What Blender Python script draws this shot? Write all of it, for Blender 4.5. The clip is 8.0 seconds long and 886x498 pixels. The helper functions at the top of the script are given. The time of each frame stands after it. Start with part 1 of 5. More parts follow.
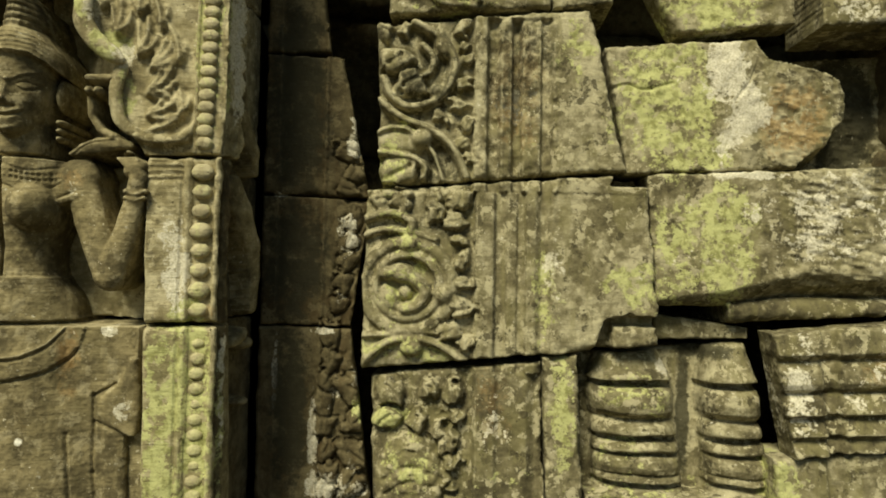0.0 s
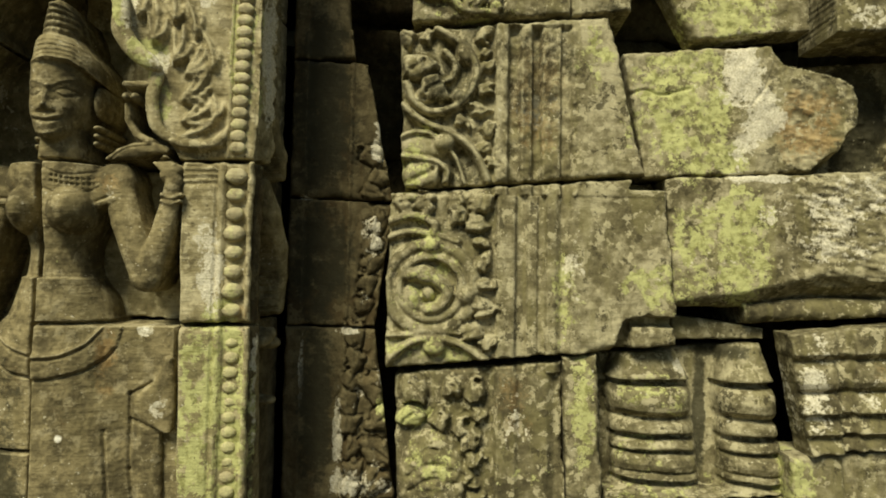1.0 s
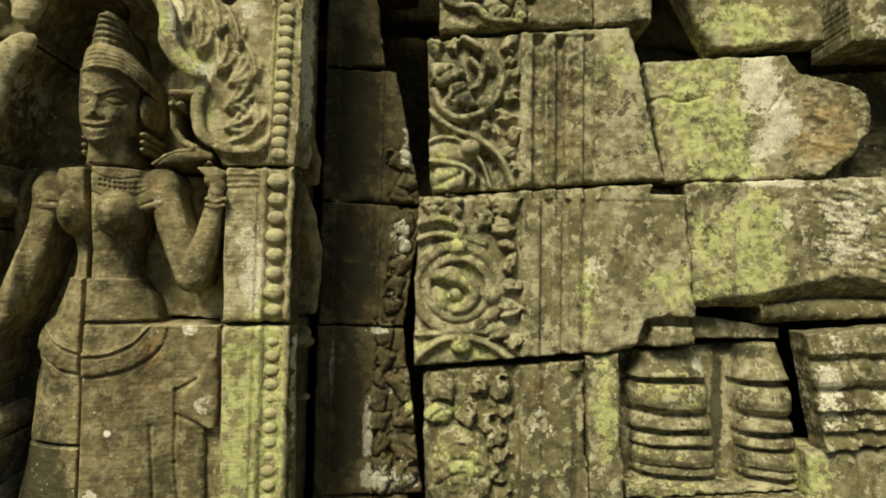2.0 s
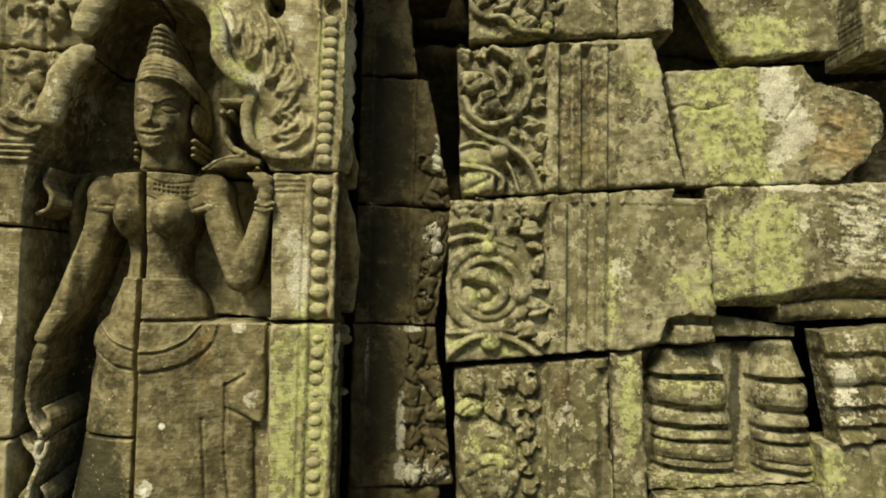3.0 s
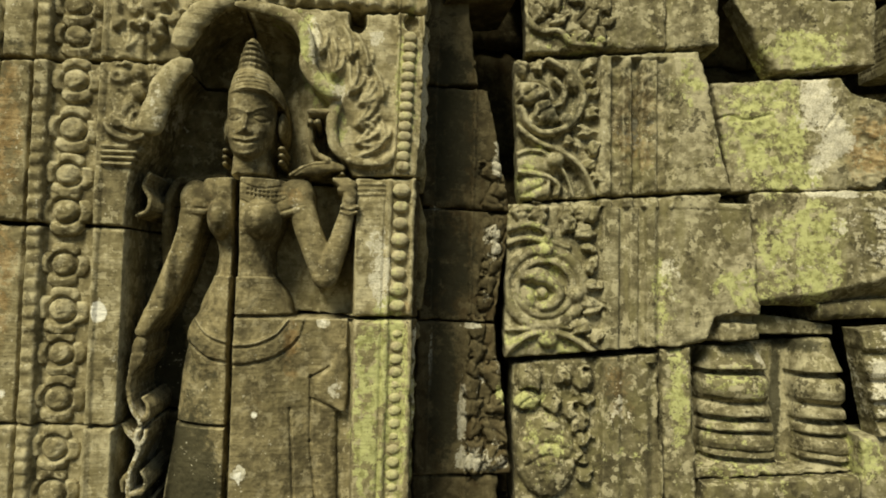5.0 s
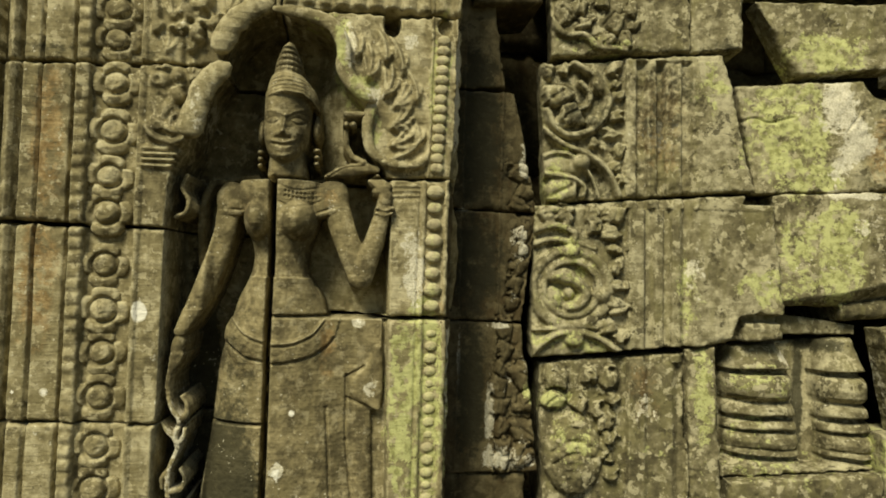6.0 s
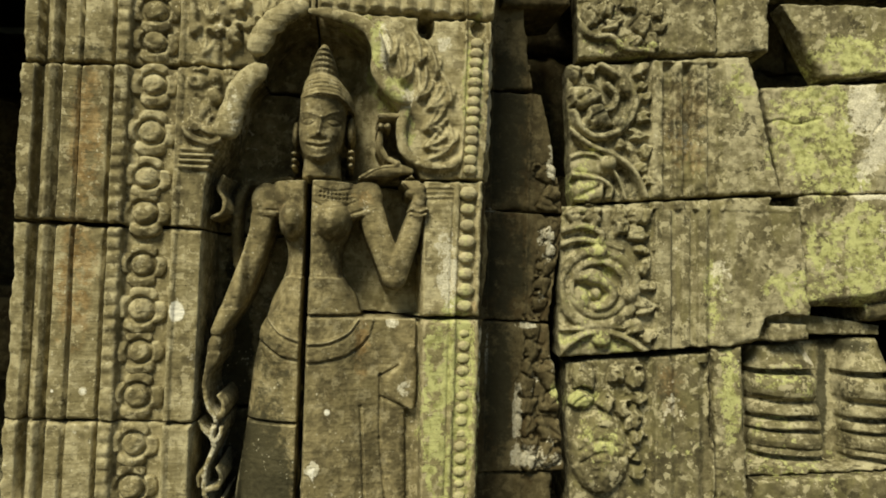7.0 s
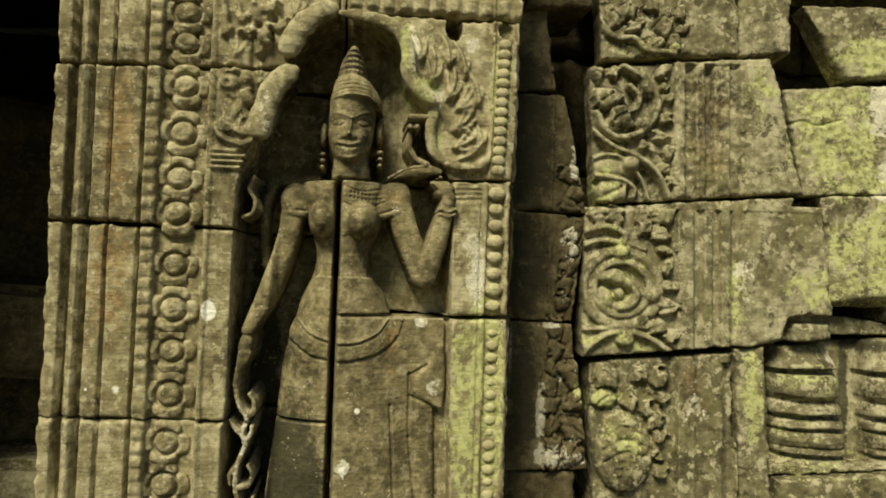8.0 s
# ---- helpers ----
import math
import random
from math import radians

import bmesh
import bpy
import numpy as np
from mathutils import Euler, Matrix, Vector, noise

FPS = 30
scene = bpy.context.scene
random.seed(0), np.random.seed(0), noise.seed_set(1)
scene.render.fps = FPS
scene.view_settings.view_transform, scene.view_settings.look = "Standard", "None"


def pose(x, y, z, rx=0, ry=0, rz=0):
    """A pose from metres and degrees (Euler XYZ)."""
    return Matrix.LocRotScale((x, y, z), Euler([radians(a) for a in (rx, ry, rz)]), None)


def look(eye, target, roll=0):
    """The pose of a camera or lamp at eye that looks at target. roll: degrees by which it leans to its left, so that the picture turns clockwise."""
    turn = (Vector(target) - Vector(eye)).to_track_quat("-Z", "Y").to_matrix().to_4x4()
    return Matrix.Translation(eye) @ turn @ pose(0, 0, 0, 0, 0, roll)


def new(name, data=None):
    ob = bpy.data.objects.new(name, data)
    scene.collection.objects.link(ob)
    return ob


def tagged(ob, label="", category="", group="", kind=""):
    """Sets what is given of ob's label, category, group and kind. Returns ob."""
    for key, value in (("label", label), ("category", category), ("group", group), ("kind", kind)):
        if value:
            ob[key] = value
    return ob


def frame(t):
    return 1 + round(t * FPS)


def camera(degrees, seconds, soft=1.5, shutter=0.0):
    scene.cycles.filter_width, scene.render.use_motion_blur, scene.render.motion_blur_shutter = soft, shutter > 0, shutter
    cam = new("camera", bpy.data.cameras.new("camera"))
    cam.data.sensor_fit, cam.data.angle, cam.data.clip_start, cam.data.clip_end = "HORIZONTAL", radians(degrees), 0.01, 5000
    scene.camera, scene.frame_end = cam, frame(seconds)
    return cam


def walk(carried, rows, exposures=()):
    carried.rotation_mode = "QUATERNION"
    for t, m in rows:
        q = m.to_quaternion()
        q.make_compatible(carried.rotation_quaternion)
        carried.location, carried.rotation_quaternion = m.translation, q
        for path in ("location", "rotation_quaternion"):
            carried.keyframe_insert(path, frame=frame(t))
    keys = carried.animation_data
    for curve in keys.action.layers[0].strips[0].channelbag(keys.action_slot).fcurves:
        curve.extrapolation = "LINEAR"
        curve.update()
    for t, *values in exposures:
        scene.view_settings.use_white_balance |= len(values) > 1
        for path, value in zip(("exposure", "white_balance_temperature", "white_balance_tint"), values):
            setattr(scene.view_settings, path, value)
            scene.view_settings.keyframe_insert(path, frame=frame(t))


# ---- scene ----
cam = camera(65.0, 8.0, soft=1.85)
# seconds, x, y, z, turn about x, y and z
ROWS = [
    (0, 0.2440, -1.1979, 1.5500, 91.65, -1.38, -6.86),
    (0.5, 0.2238, -1.2097, 1.5483, 91.76, -1.35, -6.75),
    (1, 0.1947, -1.2237, 1.5483, 91.80, -1.38, -6.83),
    (1.5, 0.1612, -1.2404, 1.5478, 91.87, -1.40, -6.96),
    (3, 0.0459, -1.3161, 1.5466, 91.91, -1.48, -7.20),
    (3.5, -0.0001, -1.3372, 1.5419, 92.04, -1.53, -7.39),
    (4, -0.0420, -1.3570, 1.5381, 92.12, -1.56, -7.48),
    (4.5, -0.0797, -1.3736, 1.5390, 92.04, -1.64, -7.51),
    (6, -0.1884, -1.3964, 1.5381, 92.03, -1.76, -7.69),
    (6.5, -0.2249, -1.3971, 1.5379, 92.01, -1.75, -7.74),
    (7, -0.2552, -1.3992, 1.5383, 91.97, -1.82, -7.62),
    (7.5, -0.2864, -1.3999, 1.5368, 91.98, -1.84, -7.63),
    (8, -0.3130, -1.4012, 1.5349, 92.02, -1.90, -7.57),
]
GRADE = (0.02, 7600.0, -2.0)
walk(cam, [(t, pose(x, y, z, a, b, c)) for t, x, y, z, a, b, c in ROWS], exposures=[(0.0, *GRADE), (8.0, *GRADE)])

# ---- light: soft daylight under trees, from above and the front ----
world = bpy.data.worlds.new("sky")
scene.world = world
world.use_nodes = True
wn, wl = world.node_tree.nodes, world.node_tree.links
sky = wn.new("ShaderNodeTexSky")
sky.sky_type, sky.sun_disc = "NISHITA", False
sky.sun_elevation, sky.sun_rotation = radians(58), radians(200)
wl.new(sky.outputs[0], wn["Background"].inputs[0])
wn["Background"].inputs[1].default_value = 0.062
sun = new("sun", bpy.data.lights.new("sun", "SUN"))
sun.data.energy, sun.data.angle, sun.data.color = 5.0, radians(22), (1.0, 0.95, 0.86)
sun.matrix_world = look((-1.20, -2.0, 2.6), (0, 0, 0))

# ---- materials ----


def ramp(nt, value, low, high):
    n = nt.nodes.new("ShaderNodeMapRange")
    n.interpolation_type = "SMOOTHSTEP"
    if low > high:
        value, low, high = calc(nt, "MULTIPLY", value, -1.0), -low, -high
    n.inputs[1].default_value, n.inputs[2].default_value = low, high
    nt.links.new(value, n.inputs[0])
    return n.outputs[0]


def blend(nt, fac, a, b):
    n = nt.nodes.new("ShaderNodeMix")
    n.data_type = "RGBA"
    for sock, v in ((n.inputs[0], fac), (n.inputs[6], a), (n.inputs[7], b)):
        if isinstance(v, tuple):
            sock.default_value = (*v, 1)
        elif isinstance(v, float):
            sock.default_value = v
        else:
            nt.links.new(v, sock)
    return n.outputs[2]


def calc(nt, op, a, b=0.0):
    n = nt.nodes.new("ShaderNodeMath")
    n.operation = op
    for sock, v in zip(n.inputs, (a, b)):
        if isinstance(v, (int, float)):
            sock.default_value = v
        else:
            nt.links.new(v, sock)
    return n.outputs[0]


def grain(nt, where, scale, detail=4.0, rough=0.6, stretch=None):
    if stretch:
        m = nt.nodes.new("ShaderNodeMapping")
        m.inputs["Scale"].default_value = stretch
        nt.links.new(where, m.inputs[0])
        where = m.outputs[0]
    n = nt.nodes.new("ShaderNodeTexNoise")
    n.inputs["Scale"].default_value, n.inputs["Detail"].default_value, n.inputs["Roughness"].default_value = scale, detail, rough
    nt.links.new(where, n.inputs["Vector"])
    return n.outputs[0]


def attr(nt, name):
    n = nt.nodes.new("ShaderNodeAttribute")
    n.attribute_name = name
    return n.outputs["Fac"]


def sandstone(name, dark, mid, light, tint, spread=0.0, bed=0.2, flaky=0.6):
    """Weathered sandstone: bedding, pits and, where the mesh's masks ask, lichen, rust, pale blooms with painted
    highlights, dark algal stain with painted shade.
    """
    mat = bpy.data.materials.new(name)
    mat.use_nodes = True
    nt = mat.node_tree
    bsdf = nt.nodes["Principled BSDF"]
    where = nt.nodes.new("ShaderNodeNewGeometry").outputs["Position"]
    big, small, fine = grain(nt, where, 7, 5), grain(nt, where, 45, 5, 0.65), grain(nt, where, 260, 3, 0.7)
    beds = grain(nt, where, 6, 3, 0.7, (1.5, 1.5, 26.0))
    info = nt.nodes.new("ShaderNodeObjectInfo").outputs["Random"]
    blot = grain(nt, where, 16, 6, 0.62)
    tone = calc(nt, "ADD", calc(nt, "MULTIPLY", big, 0.30), calc(nt, "ADD", calc(nt, "MULTIPLY", small, 0.35), calc(nt, "MULTIPLY", blot, 0.35)))
    tone = calc(nt, "ADD", tone, calc(nt, "MULTIPLY", calc(nt, "SUBTRACT", info, 0.5), 0.10))
    col = blend(nt, ramp(nt, tone, 0.38, 0.53), dark, mid)
    col = blend(nt, ramp(nt, tone, 0.49, 0.64), col, light)
    col = blend(nt, calc(nt, "MULTIPLY", ramp(nt, beds, 0.52, 0.66), 0.22), col, dark)
    col = blend(nt, calc(nt, "MULTIPLY", ramp(nt, grain(nt, where, 11, 5, 0.65, (1.0, 1.0, 0.6)), 0.50, 0.62), 0.55), col, tint)
    flake = grain(nt, where, 38, 8, 0.68)
    col = blend(nt, calc(nt, "MULTIPLY", ramp(nt, flake, 0.545, 0.575), flaky), col, light)
    col = blend(nt, calc(nt, "MULTIPLY", ramp(nt, grain(nt, where, 24, 8, 0.70), 0.425, 0.395), flaky), col, dark)
    streak = calc(nt, "MULTIPLY", ramp(nt, grain(nt, where, 10, 4, 0.6, (3.0, 3.0, 0.35)), 0.54, 0.66), 0.45)
    col = blend(nt, streak, col, tint)
    patch = calc(nt, "ADD", calc(nt, "MULTIPLY", grain(nt, where, 15, 10, 0.74), 0.66), calc(nt, "MULTIPLY", grain(nt, where, 75, 5, 0.72), 0.34))

    def crust(col, mask, colour, base, sharp=0.06, most=1.0):
        level = calc(nt, "ADD", calc(nt, "ADD", calc(nt, "MULTIPLY", attr(nt, mask), 1.6), base), calc(nt, "MULTIPLY", calc(nt, "SUBTRACT", patch, 0.5), 3.4))
        return blend(nt, calc(nt, "MULTIPLY", ramp(nt, level, 0.5 - sharp, 0.5 + sharp), most), col, colour)

    chips = ramp(nt, grain(nt, where, 34, 8, 0.72), 0.478, 0.455)
    whole = calc(nt, "SUBTRACT", 1.0, calc(nt, "MULTIPLY", chips, 0.90))
    rusty = blend(nt, ramp(nt, small, 0.35, 0.65), (0.19, 0.115, 0.040), (0.38, 0.265, 0.120))
    col = crust(col, "rust", rusty, -0.32, 0.30, calc(nt, "MULTIPLY", whole, 0.70))
    green = blend(nt, ramp(nt, grain(nt, where, 55, 7, 0.7), 0.36, 0.56), (0.225, 0.225, 0.078), (0.47, 0.475, 0.205))
    col = crust(col, "lichen", green, spread, 0.045, calc(nt, "MULTIPLY", whole, 0.90))
    # Pale layer: bloom, and light painted on the figure and upper courses.
    col = crust(col, "bloom", blend(nt, ramp(nt, fine, 0.3, 0.7), (0.42, 0.38, 0.26), (0.74, 0.70, 0.56)), spread - 0.12, 0.05, 0.85)
    # Near-black layer: algae stain, and shade painted where masks ask.
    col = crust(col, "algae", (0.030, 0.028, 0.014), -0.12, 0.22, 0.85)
    specks = ramp(nt, calc(nt, "ADD", grain(nt, where, 165, 1.5, 0.5), calc(nt, "MULTIPLY", calc(nt, "SUBTRACT", blot, 0.5), 0.5)), 0.735, 0.775)
    col = blend(nt, calc(nt, "MULTIPLY", specks, 0.8 if light[0] > 0.3 else 0.0), col, (0.60, 0.56, 0.42))
    col = crust(col, "lime", (0.76, 0.73, 0.62), -0.35, 0.05)
    # Raised edges paled: wear, strengthened to give painted edge highlights.
    worn_lit_edge = ramp(nt, calc(nt, "ADD", nt.nodes["Geometry"].outputs["Pointiness"], calc(nt, "MULTIPLY", calc(nt, "SUBTRACT", small, 0.5), 0.10)), 0.525, 0.580)
    col = blend(nt, calc(nt, "MULTIPLY", worn_lit_edge, 0.55), col, light)
    pits = ramp(nt, grain(nt, where, 150, 3, 0.6), 0.27, 0.33)
    col = blend(nt, pits, dark, col)
    nt.links.new(col, bsdf.inputs["Base Color"])
    bsdf.inputs["Roughness"].default_value = 0.92
    bsdf.inputs["Specular IOR Level"].default_value = 0.25
    height = calc(nt, "ADD", calc(nt, "MULTIPLY", small, 0.8), calc(nt, "MULTIPLY", fine, 0.30))
    height = calc(nt, "ADD", height, calc(nt, "MULTIPLY", beds, bed))
    height = calc(nt, "ADD", height, calc(nt, "MULTIPLY", pits, 0.25))
    bump = nt.nodes.new("ShaderNodeBump")
    bump.inputs["Strength"].default_value, bump.inputs["Distance"].default_value = 0.75, 0.006
    nt.links.new(height, bump.inputs["Height"])
    nt.links.new(bump.outputs[0], bsdf.inputs["Normal"])
    return mat


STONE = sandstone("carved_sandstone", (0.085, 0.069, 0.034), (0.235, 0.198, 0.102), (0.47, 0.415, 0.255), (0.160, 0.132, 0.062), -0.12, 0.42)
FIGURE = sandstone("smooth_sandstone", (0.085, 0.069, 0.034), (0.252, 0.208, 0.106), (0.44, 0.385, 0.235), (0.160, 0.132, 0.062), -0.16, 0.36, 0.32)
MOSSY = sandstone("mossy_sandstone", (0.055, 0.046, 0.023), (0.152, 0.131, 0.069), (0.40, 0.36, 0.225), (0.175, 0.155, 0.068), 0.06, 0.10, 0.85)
# Darker copy of STONE for surfaces in shade; the shade is in its colour.
SHADED = sandstone("damp_sandstone", (0.040, 0.031, 0.014), (0.085, 0.067, 0.031), (0.165, 0.135, 0.070), (0.070, 0.045, 0.017), -0.12)
EARTH = sandstone("leaf_litter_earth", (0.03, 0.022, 0.012), (0.06, 0.045, 0.024), (0.10, 0.08, 0.045), (0.05, 0.05, 0.02), -0.2)

# ---- carving tools: heights over a plan of u (along the wall) and z (up) ----


def value_noise(u, z, size, seed):
    """Smooth noise between -1 and 1 with lumps of the given size."""
    table = np.random.RandomState(seed).uniform(-1, 1, (64, 64))
    a, b = u / size + 1000.0, z / size + 1000.0
    i, j = np.floor(a).astype(int), np.floor(b).astype(int)
    f, g = a - i, b - j
    f, g = f * f * (3 - 2 * f), g * g * (3 - 2 * g)
    t = lambda p, q: table[p % 64, q % 64]
    return (t(i, j) * (1 - f) + t(i + 1, j) * f) * (1 - g) + (t(i, j + 1) * (1 - f) + t(i + 1, j + 1) * f) * g


def rough(u, z, seed=3):
    return (value_noise(u, z, 0.06, seed) + 0.5 * value_noise(u, z, 0.025, seed + 1) + 0.3 * value_noise(u, z, 0.010, seed + 2)) / 1.8


def step(x, a, b):
    f = np.clip((x - a) / (b - a), 0, 1)
    return f * f * (3 - 2 * f)


def inside(x, a, b, soft=0.004):
    return step(x, a - soft / 2, a + soft / 2) * (1 - step(x, b - soft / 2, b + soft / 2))


def dome(h, u, z, cu, cz, ru, rz, high, turn=0.0, base=0.0):
    """Raise a rounded boss over h."""
    c, s = math.cos(radians(turn)), math.sin(radians(turn))
    a, b = ((u - cu) * c + (z - cz) * s) / ru, ((z - cz) * c - (u - cu) * s) / rz
    d = a * a + b * b
    return np.where(d < 1, np.maximum(h, base + high * np.sqrt(np.maximum(1 - d, 0))), h)


def hollow(h, u, z, cu, cz, ru, rz, deep, turn=0.0):
    c, s = math.cos(radians(turn)), math.sin(radians(turn))
    a, b = ((u - cu) * c + (z - cz) * s) / ru, ((z - cz) * c - (u - cu) * s) / rz
    d = a * a + b * b
    return h - deep * (1 - step(d, 0.45, 1.0))


def far(u, z, path):
    """The distance to a line through the points of path."""
    best = np.full(u.shape, 9.0)
    for (au, az), (bu, bz) in zip(path, path[1:]):
        du, dz = bu - au, bz - az
        t = np.clip(((u - au) * du + (z - az) * dz) / (du * du + dz * dz + 1e-12), 0, 1)
        best = np.minimum(best, np.hypot(u - au - t * du, z - az - t * dz))
    return best


def curve(path, n=5):
    """A smooth line through a few points."""
    p = [Vector(q) for q in path]
    p = [p[0] * 2 - p[1]] + p + [p[-1] * 2 - p[-2]]
    out = []
    for a, b, c, d in zip(p, p[1:], p[2:], p[3:]):
        for k in range(n):
            t = k / n
            out.append(tuple(0.5 * (2 * b + (c - a) * t + (2 * a - 5 * b + 4 * c - d) * t * t + (3 * b - a - 3 * c + d) * t ** 3)))
    return out + [tuple(p[-2])]


def stem(h, u, z, path, r, high, base=0.0):
    d = far(u, z, curve(path)) / r
    return np.where(d < 1, np.maximum(h, base + high * np.sqrt(np.maximum(1 - d * d, 0))), h)


def groove(h, u, z, path, r, deep):
    d = far(u, z, path) / r
    return h - deep * np.exp(-d * d)


def ring(h, u, z, cu, cz, r, w, high, base=0.0, flat=1.0):
    d = np.abs(np.hypot(u - cu, (z - cz) / flat) - r) / w
    return np.where(d < 1, np.maximum(h, base + high * np.sqrt(np.maximum(1 - d * d, 0))), h)


def leaf(h, u, z, cu, cz, size, turn, high, base=0.0):
    """A curled leaf: a bent, lobed blade with a vein, a rolled tip and a drilled eye."""
    c, s = math.cos(radians(turn)), math.sin(radians(turn))
    size = size * 1.18
    hand = 1 if int(cu * 977 + cz * 613) % 2 else -1
    a, b = ((u - cu) * c + (z - cz) * s) / size, hand * ((z - cz) * c - (u - cu) * s) / size
    b = b - 0.38 * a * a + 0.12
    wide = (0.62 - 0.20 * a) * np.sqrt(np.clip(1 - (a / 1.15) ** 2, 0, 1)) * (1 + 0.16 * np.sin(a * 9.0 + 1.0)) + 1e-6
    d = np.clip(np.abs(b) / wide, 0, 1)
    body = high * (1 - d ** 2.4) ** 0.5 * (0.72 + 0.28 * np.cos(a * 2.2 + 0.6))
    body = body - high * 0.30 * np.exp(-((b / 0.09) ** 2)) * (a < 0.7) - high * 0.16 * np.exp(-(((b - 0.26 - 0.1 * a) / 0.06) ** 2))
    h = np.where((np.abs(b) < wide) & (np.abs(a) < 1.15), np.maximum(h, base + body), h)
    h = dome(h, u, z, cu + size * (0.78 * c - hand * 0.22 * s), cz + size * (0.78 * s + hand * 0.22 * c), size * 0.36, size * 0.30, high * 1.05, turn, base)
    return hollow(h, u, z, cu - size * (0.45 * c + hand * 0.42 * s), cz - size * (0.45 * s - hand * 0.42 * c), size * 0.16, size * 0.16, high * 0.5)


def lobe(h, u, z, cu, cz, size, turn, high, base=0.0, eye=0.4):
    """A worn leaf tip: a rounded teardrop with a drilled eye, set off by a sunk outline."""
    c, s = math.cos(radians(turn)), math.sin(radians(turn))
    size = size * 0.90
    a, b = ((u - cu) * c + (z - cz) * s) / (size * 1.22), ((z - cz) * c - (u - cu) * s) / (size * 0.98)
    a = a + 0.012 * value_noise(u, z, 0.012, 37) / size
    b = b * (1 + 0.30 * a) - 0.22 * a * a + 0.08
    d = np.abs(a) ** 2.3 + np.abs(b) ** 2.3
    h = np.where(d >= 1, h - 0.008 * np.exp(-(((d - 1.0) / 0.45) ** 2)), h)
    h = np.where(d < 1, np.maximum(h, base + high * (1 - d) ** 0.40 * (0.86 - 0.16 * b)), h)
    h = groove(h, u, z, [(cu - size * (0.7 * c - 0.3 * s), cz - size * (0.7 * s + 0.3 * c)), (cu + size * 0.35 * c, cz + size * 0.35 * s)], size * 0.11, high * 0.26)
    return hollow(h, u, z, cu + size * (0.45 * c - 0.15 * s), cz + size * (0.45 * s + 0.15 * c), size * 0.14, size * 0.14, high * eye)


def worn(h, times):
    """Rounds carving off as rain has done."""
    for _ in range(times):
        p = np.pad(h, 1, mode="edge")
        h = 0.4 * h + 0.15 * (p[:-2, 1:-1] + p[2:, 1:-1] + p[1:-1, :-2] + p[1:-1, 2:])
    return h


def palmette(h, u, z, cu, cz, size, turn, spread, lobes, high, base=0.0):
    """A flame-like leaf: ribs that fan out from its foot to a lobed edge."""
    c, s = math.cos(radians(turn)), math.sin(radians(turn))
    a, b = (u - cu) * c + (z - cz) * s, (z - cz) * c - (u - cu) * s
    b = b - 0.5 * a * a / size
    r, th = np.hypot(a, b), np.arctan2(b, a) / radians(spread)
    edge = size * (1 - 0.45 * th * th) * (0.86 + 0.14 * np.cos(lobes * math.pi * th)) + 1e-6
    q = np.clip(r / edge, 0, 1)
    body = high * (0.72 + 0.28 * np.cos(lobes * math.pi * th)) * (1 - q ** 3) ** 0.5 + high * 0.15 * np.sin(q * 7.0) + 0.0015 * value_noise(u, z, 0.012, 91)
    return np.where((np.abs(th) < 1) & (r < edge), np.maximum(h, base + body), h)


def emboss(h, u, z, path, r, high):
    """Add a soft raised line to a curved surface."""
    d = far(u, z, curve(path)) / r
    return h + high * np.exp(-d * d)


def swell(h, u, z, cu, cz, ru, rz, high):
    return h + high * np.exp(-((u - cu) / ru) ** 2 - ((z - cz) / rz) ** 2)


def profile(u, *knots):
    a = np.array(knots)
    return np.interp(u, a[:, 0], a[:, 1])


def spots(u, z, *rows):
    """A mask of soft patches: u, z, radius along u, radius along z, strength."""
    out = np.zeros(u.shape)
    for cu, cz, ru, rz, k in rows:
        d = np.hypot((u - cu) / ru, (z - cz) / rz)
        out = np.maximum(out, k * (1 - step(d, 0.25, 1.35)))
    return out


# ---- planes of the walls: place, height and depth to world ----


def on_front(u, z, h):
    return u, -h, z


def on_right(u, z, h):
    return u - 0.158 * h, 0.262 - 0.16 * (u - 0.26) + 0.04 * (z - 1.7) - 0.987 * h, z


def on_recess(u, z, h):
    return u, 0.255 - h, z


def on_side(u, z, h):
    return 0.006 + 0.26 * u + 0.965 * h, 0.02 + 0.965 * u - 0.26 * h, z


def flat(u, z):
    return np.zeros(u.shape)


def no_masks(u, z):
    return {}


# ---- building ----


def link(name, verts, faces, material, parent=None, smooth=None, masks=None):
    mesh = bpy.data.meshes.new(name)
    mesh.from_pydata(verts, [], faces)
    mesh.polygons.foreach_set("use_smooth", np.ones(len(faces), bool) if smooth is None else smooth)
    for key, values in (masks or {}).items():
        mesh.attributes.new(key, "FLOAT", "POINT").data.foreach_set("value", np.asarray(values, np.float32))
    mesh.materials.append(material)
    ob = new(name, mesh)
    ob.parent = parent
    return ob


def part(name, bm, material, parent, label=""):
    mesh = bpy.data.meshes.new(name)
    bm.to_mesh(mesh)
    bm.free()
    mesh.polygons.foreach_set("use_smooth", np.ones(len(mesh.polygons), bool))
    mesh.materials.append(material)
    ob = new(name, mesh)
    ob.parent = parent
    return tagged(ob, label)


def wall(name, label, category="wall"):
    return tagged(new(name), label, category, kind="structure")


COUNT = [0]


